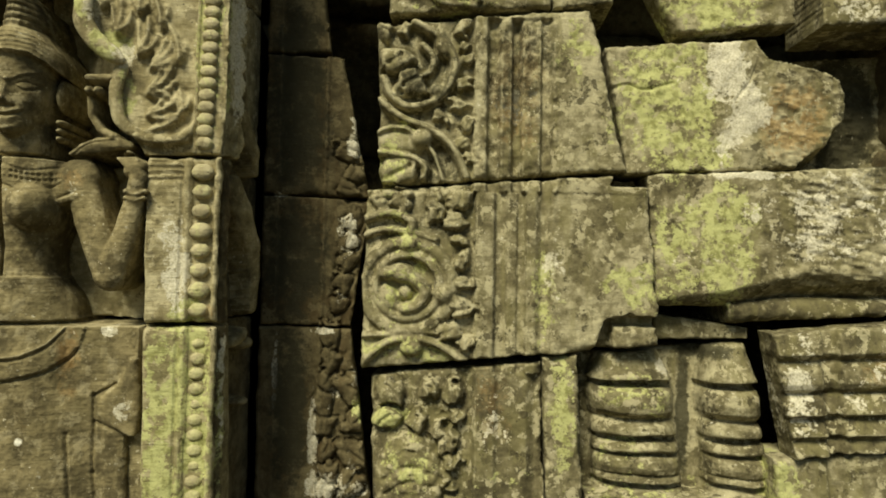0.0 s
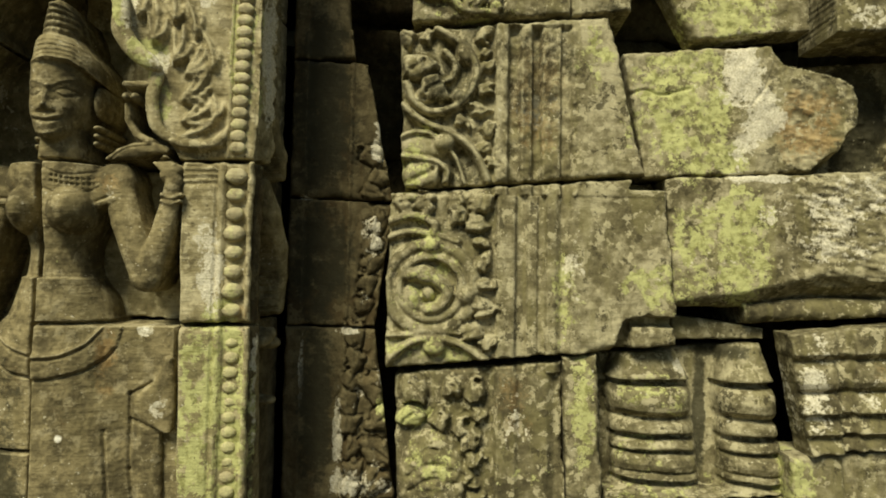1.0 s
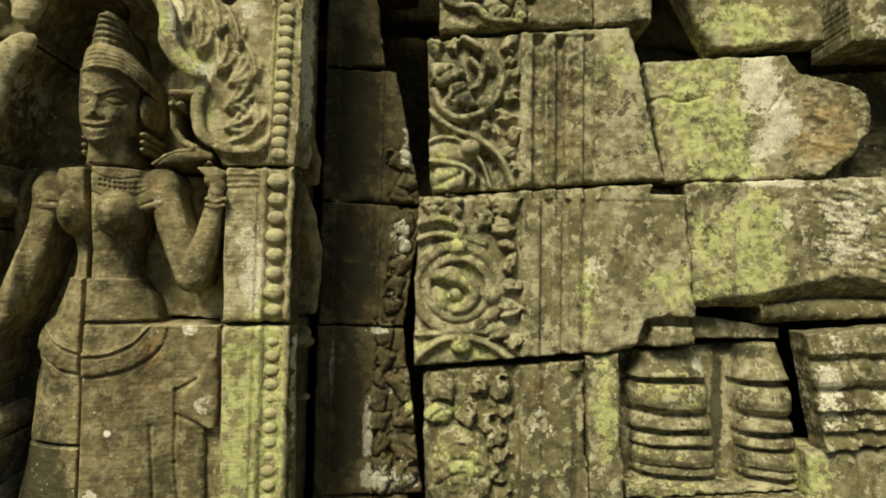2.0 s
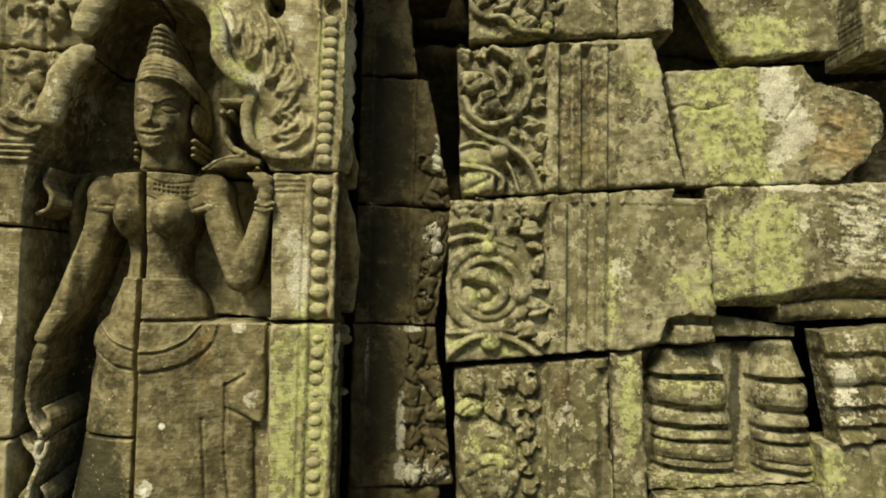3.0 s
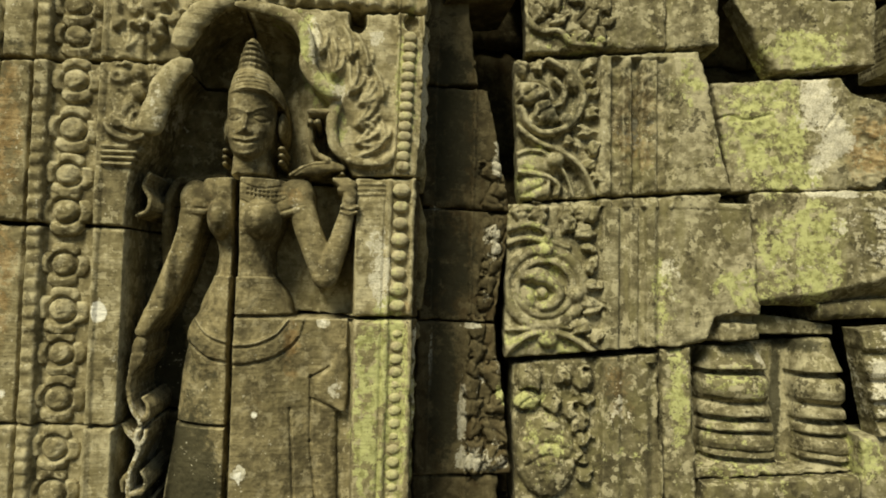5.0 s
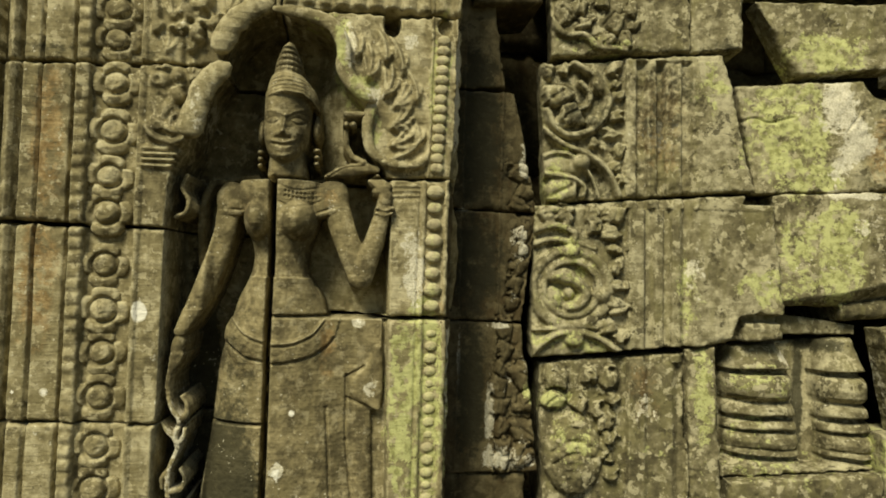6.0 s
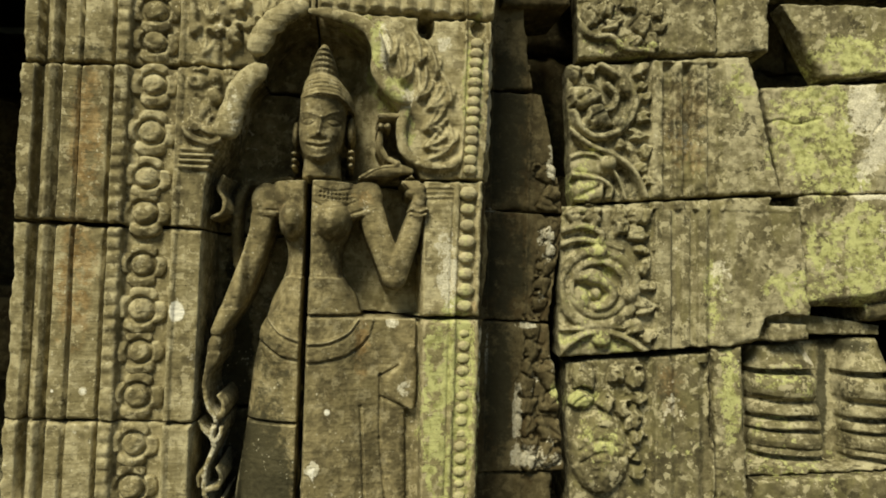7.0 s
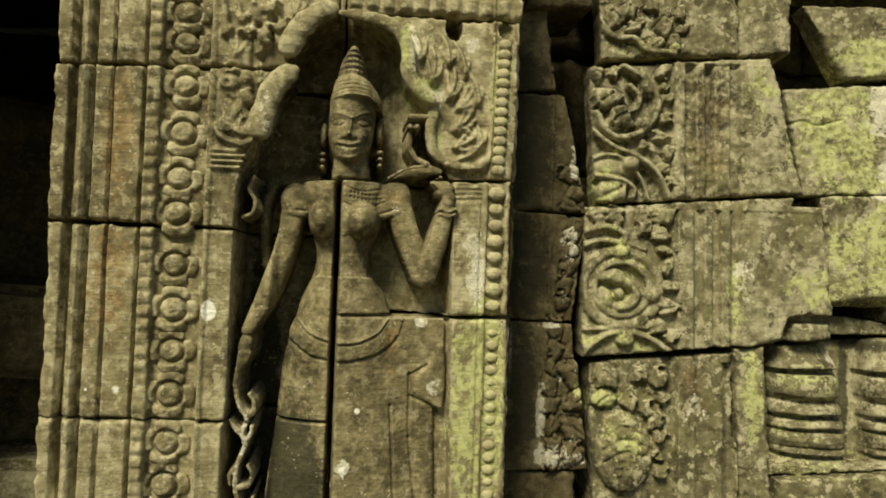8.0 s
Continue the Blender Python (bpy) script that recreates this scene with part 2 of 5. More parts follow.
def stone_block(parent, corners, where=on_front, carve=flat, masks=no_masks, deep=0.3, cell=0.003, edge=0.007, wear=0.0032,
                lean=(0, 0, 0), material=None, label="", taper=0.0):
    """One block: a carved front over four corners (top left, top right, bottom right, bottom left), worn edges, and a solid body behind."""
    COUNT[0] += 1
    seed = 11 * COUNT[0] % 997
    (ax, az), (bx, bz), (cx, cz), (dx, dz) = corners
    wide, tall = max(math.hypot(bx - ax, bz - az), math.hypot(cx - dx, cz - dz)), max(math.hypot(ax - dx, az - dz), math.hypot(bx - cx, bz - cz))
    nu, nv = max(6, int(wide / cell)), max(6, int(tall / cell))
    s, t = np.meshgrid(np.linspace(0, 1, nu + 1), np.linspace(0, 1, nv + 1))
    u = (1 - t) * ((1 - s) * ax + s * bx) + t * ((1 - s) * dx + s * cx)
    z = (1 - t) * ((1 - s) * az + s * bz) + t * ((1 - s) * dz + s * cz)
    margin = np.minimum(np.minimum(s, 1 - s) * wide, np.minimum(t, 1 - t) * tall)
    near = np.exp(-margin / 0.02)
    u = u + near * 0.0040 * rough(u * 1.5, z * 1.5, seed)
    z = z + near * 0.0040 * rough(u * 1.5 + 7, z * 1.5, seed + 5)
    bite = 1 + 0.9 * value_noise(u, z, 0.03, seed + 9) + 0.7 * value_noise(u, z, 0.011, seed + 4) + 3.0 * np.clip(value_noise(u, z, 0.05, seed + 2) - 0.45, 0, 1)
    e = np.clip(1 - margin / (edge * np.maximum(bite, 0.25)), 0, 1)
    h = carve(u, z) - edge * np.maximum(bite, 0.25) * (1 - np.sqrt(np.maximum(1 - e * e, 0)))
    h = h + wear * rough(u, z, seed + 20) + lean[0] + lean[1] * (u - (ax + cx) / 2) + lean[2] * (z - (az + cz) / 2)
    x, y, zz = where(u, z, h)
    front = np.stack([x.ravel(), y.ravel(), zz.ravel()], 1)
    w = nu + 1
    k = (np.arange(nv)[:, None] * w + np.arange(nu)[None, :]).ravel()
    quads = np.stack([k, k + w, k + w + 1, k + 1], 1)
    rim = np.concatenate([np.arange(w), np.arange(1, nv + 1) * w + nu, nv * w + np.arange(nu - 1, -1, -1), np.arange(nv - 1, 0, -1) * w])
    bx_, by_, bz_ = where(u.ravel()[rim] - taper * s.ravel()[rim], z.ravel()[rim], np.full(len(rim), -deep))
    back = np.stack([bx_, by_, bz_], 1)
    n0, m = len(front), len(rim)
    nxt = np.roll(np.arange(m), -1)
    sides = np.stack([rim, rim[nxt], n0 + nxt, n0 + np.arange(m)], 1)
    verts = np.concatenate([front, back])
    faces = quads.tolist() + sides.tolist() + [list(range(n0 + m - 1, n0 - 1, -1))]
    smooth = np.zeros(len(faces), bool)
    smooth[: len(quads)] = True
    layers = {key: np.concatenate([v.ravel(), v.ravel()[rim]]) for key, v in masks(u, z).items()}
    return tagged(link("stone_block", verts, faces, material or STONE, parent, smooth, layers), label)


def boss(name, parts, high, seed=0, cut=12):
    """A small worn carving of flattened bosses (u, z, ru, rz, lift), in one mesh, facing -y."""
    bm = bmesh.new()
    for cu, cz, ru, rz, lift in parts:
        made = bmesh.ops.create_uvsphere(bm, u_segments=cut, v_segments=max(6, cut // 2 + 1), radius=1.0)
        for v in made["verts"]:
            p = v.co.copy()
            n = 1 + 0.13 * noise.noise(Vector((p.x * 1.7 + seed, p.y * 1.7 + cu * 60, p.z * 1.7 + cz * 60)))
            up = math.copysign(abs(p.y) ** 0.55, p.y)
            v.co = Vector((cu + p.x * ru * n, up * high * lift * n, cz + p.z * rz * n))
    mesh = bpy.data.meshes.new(name)
    bm.to_mesh(mesh)
    bm.free()
    mesh.polygons.foreach_set("use_smooth", np.ones(len(mesh.polygons), bool))
    return mesh


def set_on(name, mesh, parent, where, u, z, h, material, size=1.0, turn=0.0):
    """Put a small carving on a wall's plane, as a part of its block."""
    if not mesh.materials:
        mesh.materials.append(material)
    ob = new(name, mesh)
    x, y, zz = where(u, z, h)
    a, b, _ = where(u + 0.01, z, h)
    ob.matrix_world = pose(x, y, zz, 0, turn, math.degrees(math.atan2(b - y, a - x))) @ Matrix.Diagonal((size, size, size, 1))
    ob.parent = parent
    return ob


# ---- ground ----
g = np.linspace(-1, 1, 61)
gx, gy = np.meshgrid(g * 4 + np.sign(g) * np.abs(g) ** 9 * 600, g * 4 - 2 + np.sign(g) * np.abs(g) ** 9 * 600)
gz = 0.03 * value_noise(gx, gy, 0.7, 5) + 0.012 * value_noise(gx, gy, 0.2, 6) - 0.02
k = (np.arange(60)[:, None] * 61 + np.arange(60)[None, :]).ravel()
ground = link("ground", np.stack([gx.ravel(), gy.ravel(), gz.ravel()], 1), np.stack([k, k + 1, k + 62, k + 61], 1).tolist(), EARTH)
tagged(ground, "dark bare earth with leaf litter before the temple wall", "ground", kind="structure")

# ---- the pilaster with the niche ----
SLIT = -0.344


def niche_left(z):
    return np.interp(z, [0.853, 1.220, 1.236, 1.606, 1.687, 1.726, 1.768, 1.797, 1.852, 1.898, 1.934, 1.959, 1.999, 2.038, 2.061],
                     [-0.546, -0.547, -0.543, -0.542, -0.539, -0.532, -0.512, -0.505, -0.494, -0.478, -0.449, -0.457, -0.438, -0.404, -0.356])


def niche_right(z):
    return np.interp(z, [0.839, 1.449, 1.719, 1.748, 1.790, 1.834, 1.872, 1.928, 1.974, 2.024, 2.050, 2.056],
                     [-0.097, -0.109, -0.115, -0.130, -0.164, -0.166, -0.163, -0.210, -0.216, -0.236, -0.293, -0.356])


def niche_depth(u, z):
    """How far the niche is cut back: deep behind the figure, shallow beside the skirt."""
    left = np.where(z > 1.708, 0.215, 0.180)
    right = np.interp(z, [1.064, 1.288, 1.429, 1.452], [0.036, 0.036, 0.040, 0.120])
    right = np.where(z > 1.731, np.interp(u, [-0.27, -0.17], [0.170, 0.100]), right)
    return np.where(u < SLIT, left, right)


def carve_front(u, z):
    # mouldings of the left border
    h = profile(u, (-2, 0), (-0.859, 0.000), (-0.857, -0.027), (-0.845, -0.027), (-0.843, -0.004), (-0.831, 0.006), (-0.821, -0.004),
                (-0.819, -0.023), (-0.814, -0.023), (-0.812, -0.004), (-0.784, -0.004), (-0.782, -0.019), (-0.779, -0.019), (-0.777, -0.006),
                (-0.727, -0.006), (-0.724, -0.025), (-0.720, -0.025), (-0.717, 0.000), (-0.692, 0.000), (-0.689, -0.019), (-0.603, -0.019),
                (-0.600, 0.002), (-0.591, 0.002), (-0.589, -0.008), (2, -0.004))
    # small leaf tips along the rosette band
    tip = np.abs(np.sin(z * math.pi / 0.026)) * inside(u, -0.716, -0.695)
    h = h + 0.008 * tip * (0.6 + 0.5 * value_noise(u, z, 0.03, 8))
    # leaf scrolls between the band and the arch
    scroll = (u > -0.590) & (z > 1.761)
    h = np.where(scroll, -0.014, h)
    for cu, cz, size, turn, spread, lobes in ((-0.565, 1.791, 0.0683, 60, 40, 4), (-0.517, 1.811, 0.0637, 110, 34, 3), (-0.545, 1.837, 0.0592, 80, 40, 3), (-0.579, 1.874, 0.0455, 70, 40, 3), (-0.577, 1.934, 0.0341, 300, 50, 3), (-0.510, 1.896, 0.0455, 60, 40, 3),
                                             (-0.556, 1.949, 0.0683, 70, 40, 3), (-0.512, 1.952, 0.0796, 75, 36, 4), (-0.475, 1.972, 0.0683, 65, 36, 3), (-0.547, 2.012, 0.0683, 80, 40, 3), (-0.499, 2.021, 0.0683, 70, 40, 4), (-0.444, 2.037, 0.0569, 60, 40, 3)):
        h = np.where(scroll, palmette(h, u, z, cu, cz, size, turn, spread, lobes, 0.018, -0.012), h)
    for cu, cz, size, turn in ((-0.565, 1.909, 0.0193, 200), (-0.564, 1.881, 0.0159, 160), (-0.534, 1.877, 0.0148, 60), (-0.546, 1.854, 0.0159, 100), (-0.568, 1.819, 0.0171, 220),
                               (-0.510, 1.823, 0.0182, 330), (-0.498, 1.999, 0.0182, 80), (-0.466, 2.018, 0.0159, 40), (-0.516, 2.037, 0.0205, 120), (-0.489, 2.051, 0.0171, 30), (-0.531, 2.002, 0.0148, 200)):
        h = leaf(h, u, z, cu, cz, size, turn, 0.016)
    h = np.where(scroll & (z < 1.915), worn(h, 2) * 0.6 - 0.006, h)
    for path, r, high in (([(-0.583, 1.802), (-0.569, 1.784), (-0.542, 1.775), (-0.532, 1.774), (-0.504, 1.788), (-0.486, 1.811), (-0.482, 1.841)], 0.0090, 0.020), ([(-0.570, 1.819), (-0.543, 1.799), (-0.517, 1.795), (-0.528, 1.806), (-0.513, 1.828)], 0.0075, 0.016), ([(-0.541, 1.805), (-0.539, 1.821), (-0.529, 1.830), (-0.518, 1.820)], 0.0060, 0.014)):
        h = stem(h, u, z, path, r, high, -0.006)
    h = dome(h, u, z, -0.566, 1.895, 0.0165, 0.0165, 0.02, 0, -0.006)
    h = dome(h, u, z, -0.531, 1.870, 0.014, 0.013, 0.02, 0, -0.006)
    h = dome(h, u, z, -0.562, 1.806, 0.015, 0.0125, 0.022, 0, -0.006)
    h = dome(h, u, z, -0.528, 1.864, 0.015, 0.0145, 0.02, 0, -0.006)
    h = dome(h, u, z, -0.532, 1.906, 0.013, 0.015, 0.014, 0, -0.006)
    h = dome(h, u, z, -0.558, 1.896, 0.017, 0.019, 0.016, 0, -0.006)
    h = dome(h, u, z, -0.548, 1.840, 0.011, 0.017, 0.016, 0, -0.006)
    h = hollow(h, u, z, -0.566, 1.895, 0.0070, 0.0065, 0.008)
    h = hollow(h, u, z, -0.562, 1.806, 0.0070, 0.0065, 0.008)
    h = stem(h, u, z, [(-0.581, 2.060), (-0.575, 2.026), (-0.576, 1.995), (-0.566, 2.005)], 0.0080, 0.010)
    # capital of the small column
    for k in range(4):
        h = np.where((u > -0.590) & (u < -0.524), np.maximum(h, -0.004 + 0.010 * inside(z, 1.725 + 0.0115 * k, 1.732 + 0.0115 * k, 0.004)), h)
    # flame leaves right of the arch
    right = (u > -0.239) & (z > 1.730)
    ground_h = h
    h = np.where(right, -0.008, h)
    for cu, cz, size, turn, spread, lobes in ((-0.190, 1.962, 0.0705, 78, 34, 3, ), (-0.168, 1.920, 0.0751, 62, 34, 3), (-0.132, 1.889, 0.0683, 52, 36, 3), (-0.132, 1.957, 0.0660, 75, 30, 2), (-0.112, 1.870, 0.0660, 30, 40, 4),
                                             (-0.118, 1.827, 0.0705, 25, 40, 4), (-0.117, 1.792, 0.0660, 10, 40, 3), (-0.096, 1.936, 0.0796, 82, 24, 2), (-0.065, 1.880, 0.0683, 80, 24, 2), (-0.122, 1.765, 0.0751, 4, 26, 2), (-0.060, 1.796, 0.0455, 70, 40, 3)):
        h = np.where(right, palmette(h, u, z, cu, cz, size, turn, spread, lobes, 0.017, -0.006), h)
    h = np.where(right, np.maximum(h, np.where(ground_h > 0.003, ground_h, -0.2)), h)
    for k in range(4):
        h = groove(h, u, z, [(-0.118 + 0.012 * k, 1.824 + 0.008 * k), (-0.088 + 0.012 * k, 1.808 + 0.010 * k)], 0.0035, 0.006)
    h = stem(h, u, z, [(-0.127, 1.759), (-0.098, 1.752), (-0.057, 1.757), (-0.032, 1.782)], 0.0091, 0.010)
    h = np.where(right, worn(h, 2), np.where(scroll, worn(h, 2), h))
    # the bead band at the outer edge
    edge = inside(u, -0.043, 0.2)
    h = np.where(u > -0.037, np.where(z > 1.732, np.where(inside(u, -0.034, 0.013) > 0.5, -0.004, 0.004), h), h)
    h = np.where((u > -0.108) & (z < 1.730), np.where(inside(u, -0.039, -0.000) > 0.5, -0.008, 0.002), h)
    h = np.where((u > -0.110) & (z < 1.730), groove(h, u, z, [(-0.051, 0.5), (-0.051, 2.0)], 0.002, 0.006), h)
    for k in range(4):
        h = np.where(u > -0.109, groove(h, u, z, [(-0.114, 1.716 - 0.010 * k), (-0.055, 1.719 - 0.010 * k)], 0.003, 0.005), h)
    h = np.where((z > 2.070) & (u > SLIT), h + 0.010 * np.abs(np.sin(u * math.pi / 0.034)) * inside(z, 2.072, 2.105, 0.01), h)
    # holes for lifting pins under the top course
    h = hollow(h, u, z, -0.118, 2.045, 0.0193, 0.0296, 0.08)
    h = hollow(h, u, z, -0.010, 2.044, 0.0159, 0.0182, 0.08)
    # the niche itself
    cut = step(u, niche_left(z) - 0.003, niche_left(z) + 0.003) * (1 - step(u, niche_right(z) - 0.004, niche_right(z) + 0.004)) * (z < np.where(u < SLIT, 2.148, 2.063))
    return h * (1 - cut) - cut * niche_depth(u, z)


def front_masks(u, z):
    return {
        "lichen": spots(u, z, (-0.046, 1.256, 0.0683, 0.2730, 0.88), (-0.073, 1.519, 0.0341, 0.0796, 0.30), (-0.214, 1.986, 0.0260, 0.0850, 0.62), (-0.173, 1.902, 0.0450, 0.0380, 0.62), (-0.146, 1.830, 0.0200, 0.0500, 0.42), (-0.015, 1.930, 0.0320, 0.1934, 0.54),
                        (-0.104, 1.415, 0.1479, 0.0455, 0.12), (-0.848, 1.388, 0.0455, 0.3413, 0.12), (-0.253, 2.041, 0.0683, 0.0341, 0.3), (-0.044, 1.358, 0.0569, 0.0910, 0.4)),
        # Bloom, plus lightening painted on the top courses to brighten them.
        "bloom": spots(u, z, (-0.062, 1.554, 0.0410, 0.1251, 0.54), (-0.203, 1.987, 0.0200, 0.0796, 0.62), (-0.155, 1.890, 0.0300, 0.0300, 0.50), (-0.492, 1.852, 0.0273, 0.0796, 0.40), (-0.525, 1.997, 0.0683, 0.0796, 0.34), (-0.681, 2.007, 0.2503, 0.0796, 0.26), (-0.856, 1.763, 0.0455, 0.1820, 0.12), (-0.070, 1.809, 0.0683, 0.0796, 0.18), (-0.479, 1.808, 0.0228, 0.0683, 0.35), (-0.367, 2.067, 0.1024, 0.0182, 0.35), (-0.472, 1.899, 0.0341, 0.0683, 0.30), (-0.584, 1.447, 0.0171, 0.0250, 1.2),
                       (-0.077, 2.020, 0.0228, 0.0569, 0.45), (-0.749, 1.293, 0.0091, 0.0091, 1.0), (-0.548, 1.394, 0.0228, 0.1706, 0.22), (-0.144, 1.898, 0.0341, 0.0341, 0.4), (-0.143, 1.380, 0.0569, 0.0455, 0.35)),
        "lime": spots(u, z, (-0.584, 1.447, 0.0171, 0.0250, 1.1), (-0.749, 1.293, 0.0057, 0.0057, 0.9), (-0.527, 1.405, 0.0046, 0.0046, 0.8), (-0.803, 1.293, 0.0046, 0.0046, 0.7)),
        "rust": spots(u, z, (-0.764, 1.769, 0.0455, 0.1934, 0.66), (-0.772, 1.497, 0.0500, 0.1700, 0.72), (-0.654, 1.864, 0.0569, 0.0683, 0.3), (-0.649, 1.523, 0.0683, 0.0910, 0.4), (-0.006, 1.469, 0.0228, 0.0228, 0.6), (-0.046, 1.793, 0.0455, 0.0455, 0.35)),
        # The first two spots paint shade into the niche's lower left.
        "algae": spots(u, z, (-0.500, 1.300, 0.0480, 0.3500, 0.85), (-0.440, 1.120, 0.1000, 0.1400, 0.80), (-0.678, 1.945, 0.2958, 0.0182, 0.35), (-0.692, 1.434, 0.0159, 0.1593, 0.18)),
    }


pilaster = wall("wall_pilaster", "carved sandstone pilaster with a deep figure niche, rosettes and beads, patched with lichen")
G = 0.0022
blocks = {}
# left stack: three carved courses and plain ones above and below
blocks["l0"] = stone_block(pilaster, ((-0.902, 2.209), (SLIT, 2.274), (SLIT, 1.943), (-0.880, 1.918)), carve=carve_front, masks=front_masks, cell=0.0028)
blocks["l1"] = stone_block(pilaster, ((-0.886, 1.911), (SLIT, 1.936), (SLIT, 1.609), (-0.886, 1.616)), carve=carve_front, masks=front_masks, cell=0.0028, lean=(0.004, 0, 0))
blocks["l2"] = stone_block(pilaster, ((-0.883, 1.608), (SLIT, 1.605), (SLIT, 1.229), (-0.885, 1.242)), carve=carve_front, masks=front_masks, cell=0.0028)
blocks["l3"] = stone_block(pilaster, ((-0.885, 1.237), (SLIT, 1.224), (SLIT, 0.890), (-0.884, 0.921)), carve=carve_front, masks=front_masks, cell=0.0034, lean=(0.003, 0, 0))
# right stack
blocks["r0"] = stone_block(pilaster, ((SLIT + 0.005, 2.276), (0.016, 2.315), (0.020, 2.068), (SLIT + 0.005, 2.063)), carve=carve_front, masks=front_masks, cell=0.0028, taper=0.13)
blocks["r1"] = stone_block(pilaster, ((SLIT + 0.005, 2.058), (0.017, 2.062), (0.010, 1.733), (SLIT + 0.005, 1.718)), carve=carve_front, masks=front_masks, cell=0.0028, taper=0.13)
blocks["r2"] = stone_block(pilaster, ((SLIT + 0.007, 1.712), (0.011, 1.728), (0.009, 1.452), (SLIT + 0.007, 1.448)), carve=carve_front, masks=front_masks, cell=0.0028, taper=0.13)
blocks["r3"] = stone_block(pilaster, ((SLIT + 0.007, 1.442), (0.010, 1.444), (0.015, 0.892), (SLIT + 0.007, 0.901)), carve=carve_front, masks=front_masks, cell=0.003, taper=0.13, lean=(0.002, 0, 0))
for low, high in ((0.0, 0.33), (0.33, 0.62), (0.62, 0.886)):
    stone_block(pilaster, ((-0.93, high - G), (-0.33, high - G), (-0.33, low), (-0.93, low)), cell=0.02, lean=(0.01, 0, 0))
    stone_block(pilaster, ((-0.325, high - G), (0.01, high - G), (0.01, low), (-0.325, low)), cell=0.02, lean=(0.012, 0, 0))
for low, high in ((2.283, 2.62), (2.62, 2.95)):
    stone_block(pilaster, ((-0.90, high - G), (-0.40, high - G), (-0.40, low), (-0.90, low)), cell=0.02)
    stone_block(pilaster, ((-0.395, high - G), (0.03, high - G), (0.03, low), (-0.395, low)), cell=0.02)


def arch_rim(parent, path, r, h, ends=(0.8, 0.8)):
    """The thick rounded lip of the niche's arch, swept along its line and overhanging the hollow behind."""
    line_ = curve(path, 7)
    n, m = len(line_), 14
    verts, mids = [], []
    for i, (u, z) in enumerate(line_):
        a, b = line_[max(i - 1, 0)], line_[min(i + 1, n - 1)]
        d = Vector((b[0] - a[0], b[1] - a[1])).normalized()
        t = i / (n - 1)
        cap = min(1.0, (0.35 + t * 9), (0.35 + (1 - t) * 9))
        size = r * (ends[0] + (ends[1] - ends[0]) * t + 0.35 * math.sin(math.pi * t) * 0.6) * cap
        for k in range(m):
            f = 2 * math.pi * k / m
            w = size * (1 + 0.16 * noise.noise(Vector((u * 70 + math.cos(f), z * 70 + math.sin(f), 3.0))) + 0.22 * noise.noise(Vector((u * 25, z * 25, 1.0 + 0.4 * math.sin(f)))))
            uu, zz = u - d.y * math.cos(f) * w, z + d.x * math.cos(f) * w
            verts.append((uu, -(h + math.sin(f) * w * 0.72), zz))
            mids.append((uu, zz))
    faces = [[i * m + k, i * m + (k + 1) % m, (i + 1) * m + (k + 1) % m, (i + 1) * m + k] for i in range(n - 1) for k in range(m)]
    faces += [list(range(m))[::-1], list(range((n - 1) * m, n * m))]
    g_ = np.array(mids)
    return link("arch_rim", verts, faces, STONE, parent, None, front_masks(g_[:, 0], g_[:, 1]))


arch_rim(blocks["l1"], [(-0.509, 1.784), (-0.499, 1.820), (-0.488, 1.861), (-0.470, 1.901), (-0.431, 1.933)], 0.0239, 0.008, (0.85, 0.75))
arch_rim(blocks["l0"], [(-0.456, 1.953), (-0.447, 1.982), (-0.428, 2.016), (-0.398, 2.045), (-0.356, 2.063)], 0.0216, 0.006, (0.9, 0.8))
arch_rim(blocks["r1"], [(-0.355, 2.049), (-0.293, 2.043), (-0.241, 2.026), (-0.216, 1.988), (-0.210, 1.934), (-0.183, 1.900), (-0.146, 1.876)], 0.0150, 0.014, (0.75, 0.9))
arch_rim(blocks["r1"], [(-0.150, 1.884), (-0.160, 1.850), (-0.162, 1.812), (-0.150, 1.777), (-0.116, 1.757)], 0.0100, 0.001, (1.0, 0.8))

# rosettes on the left border


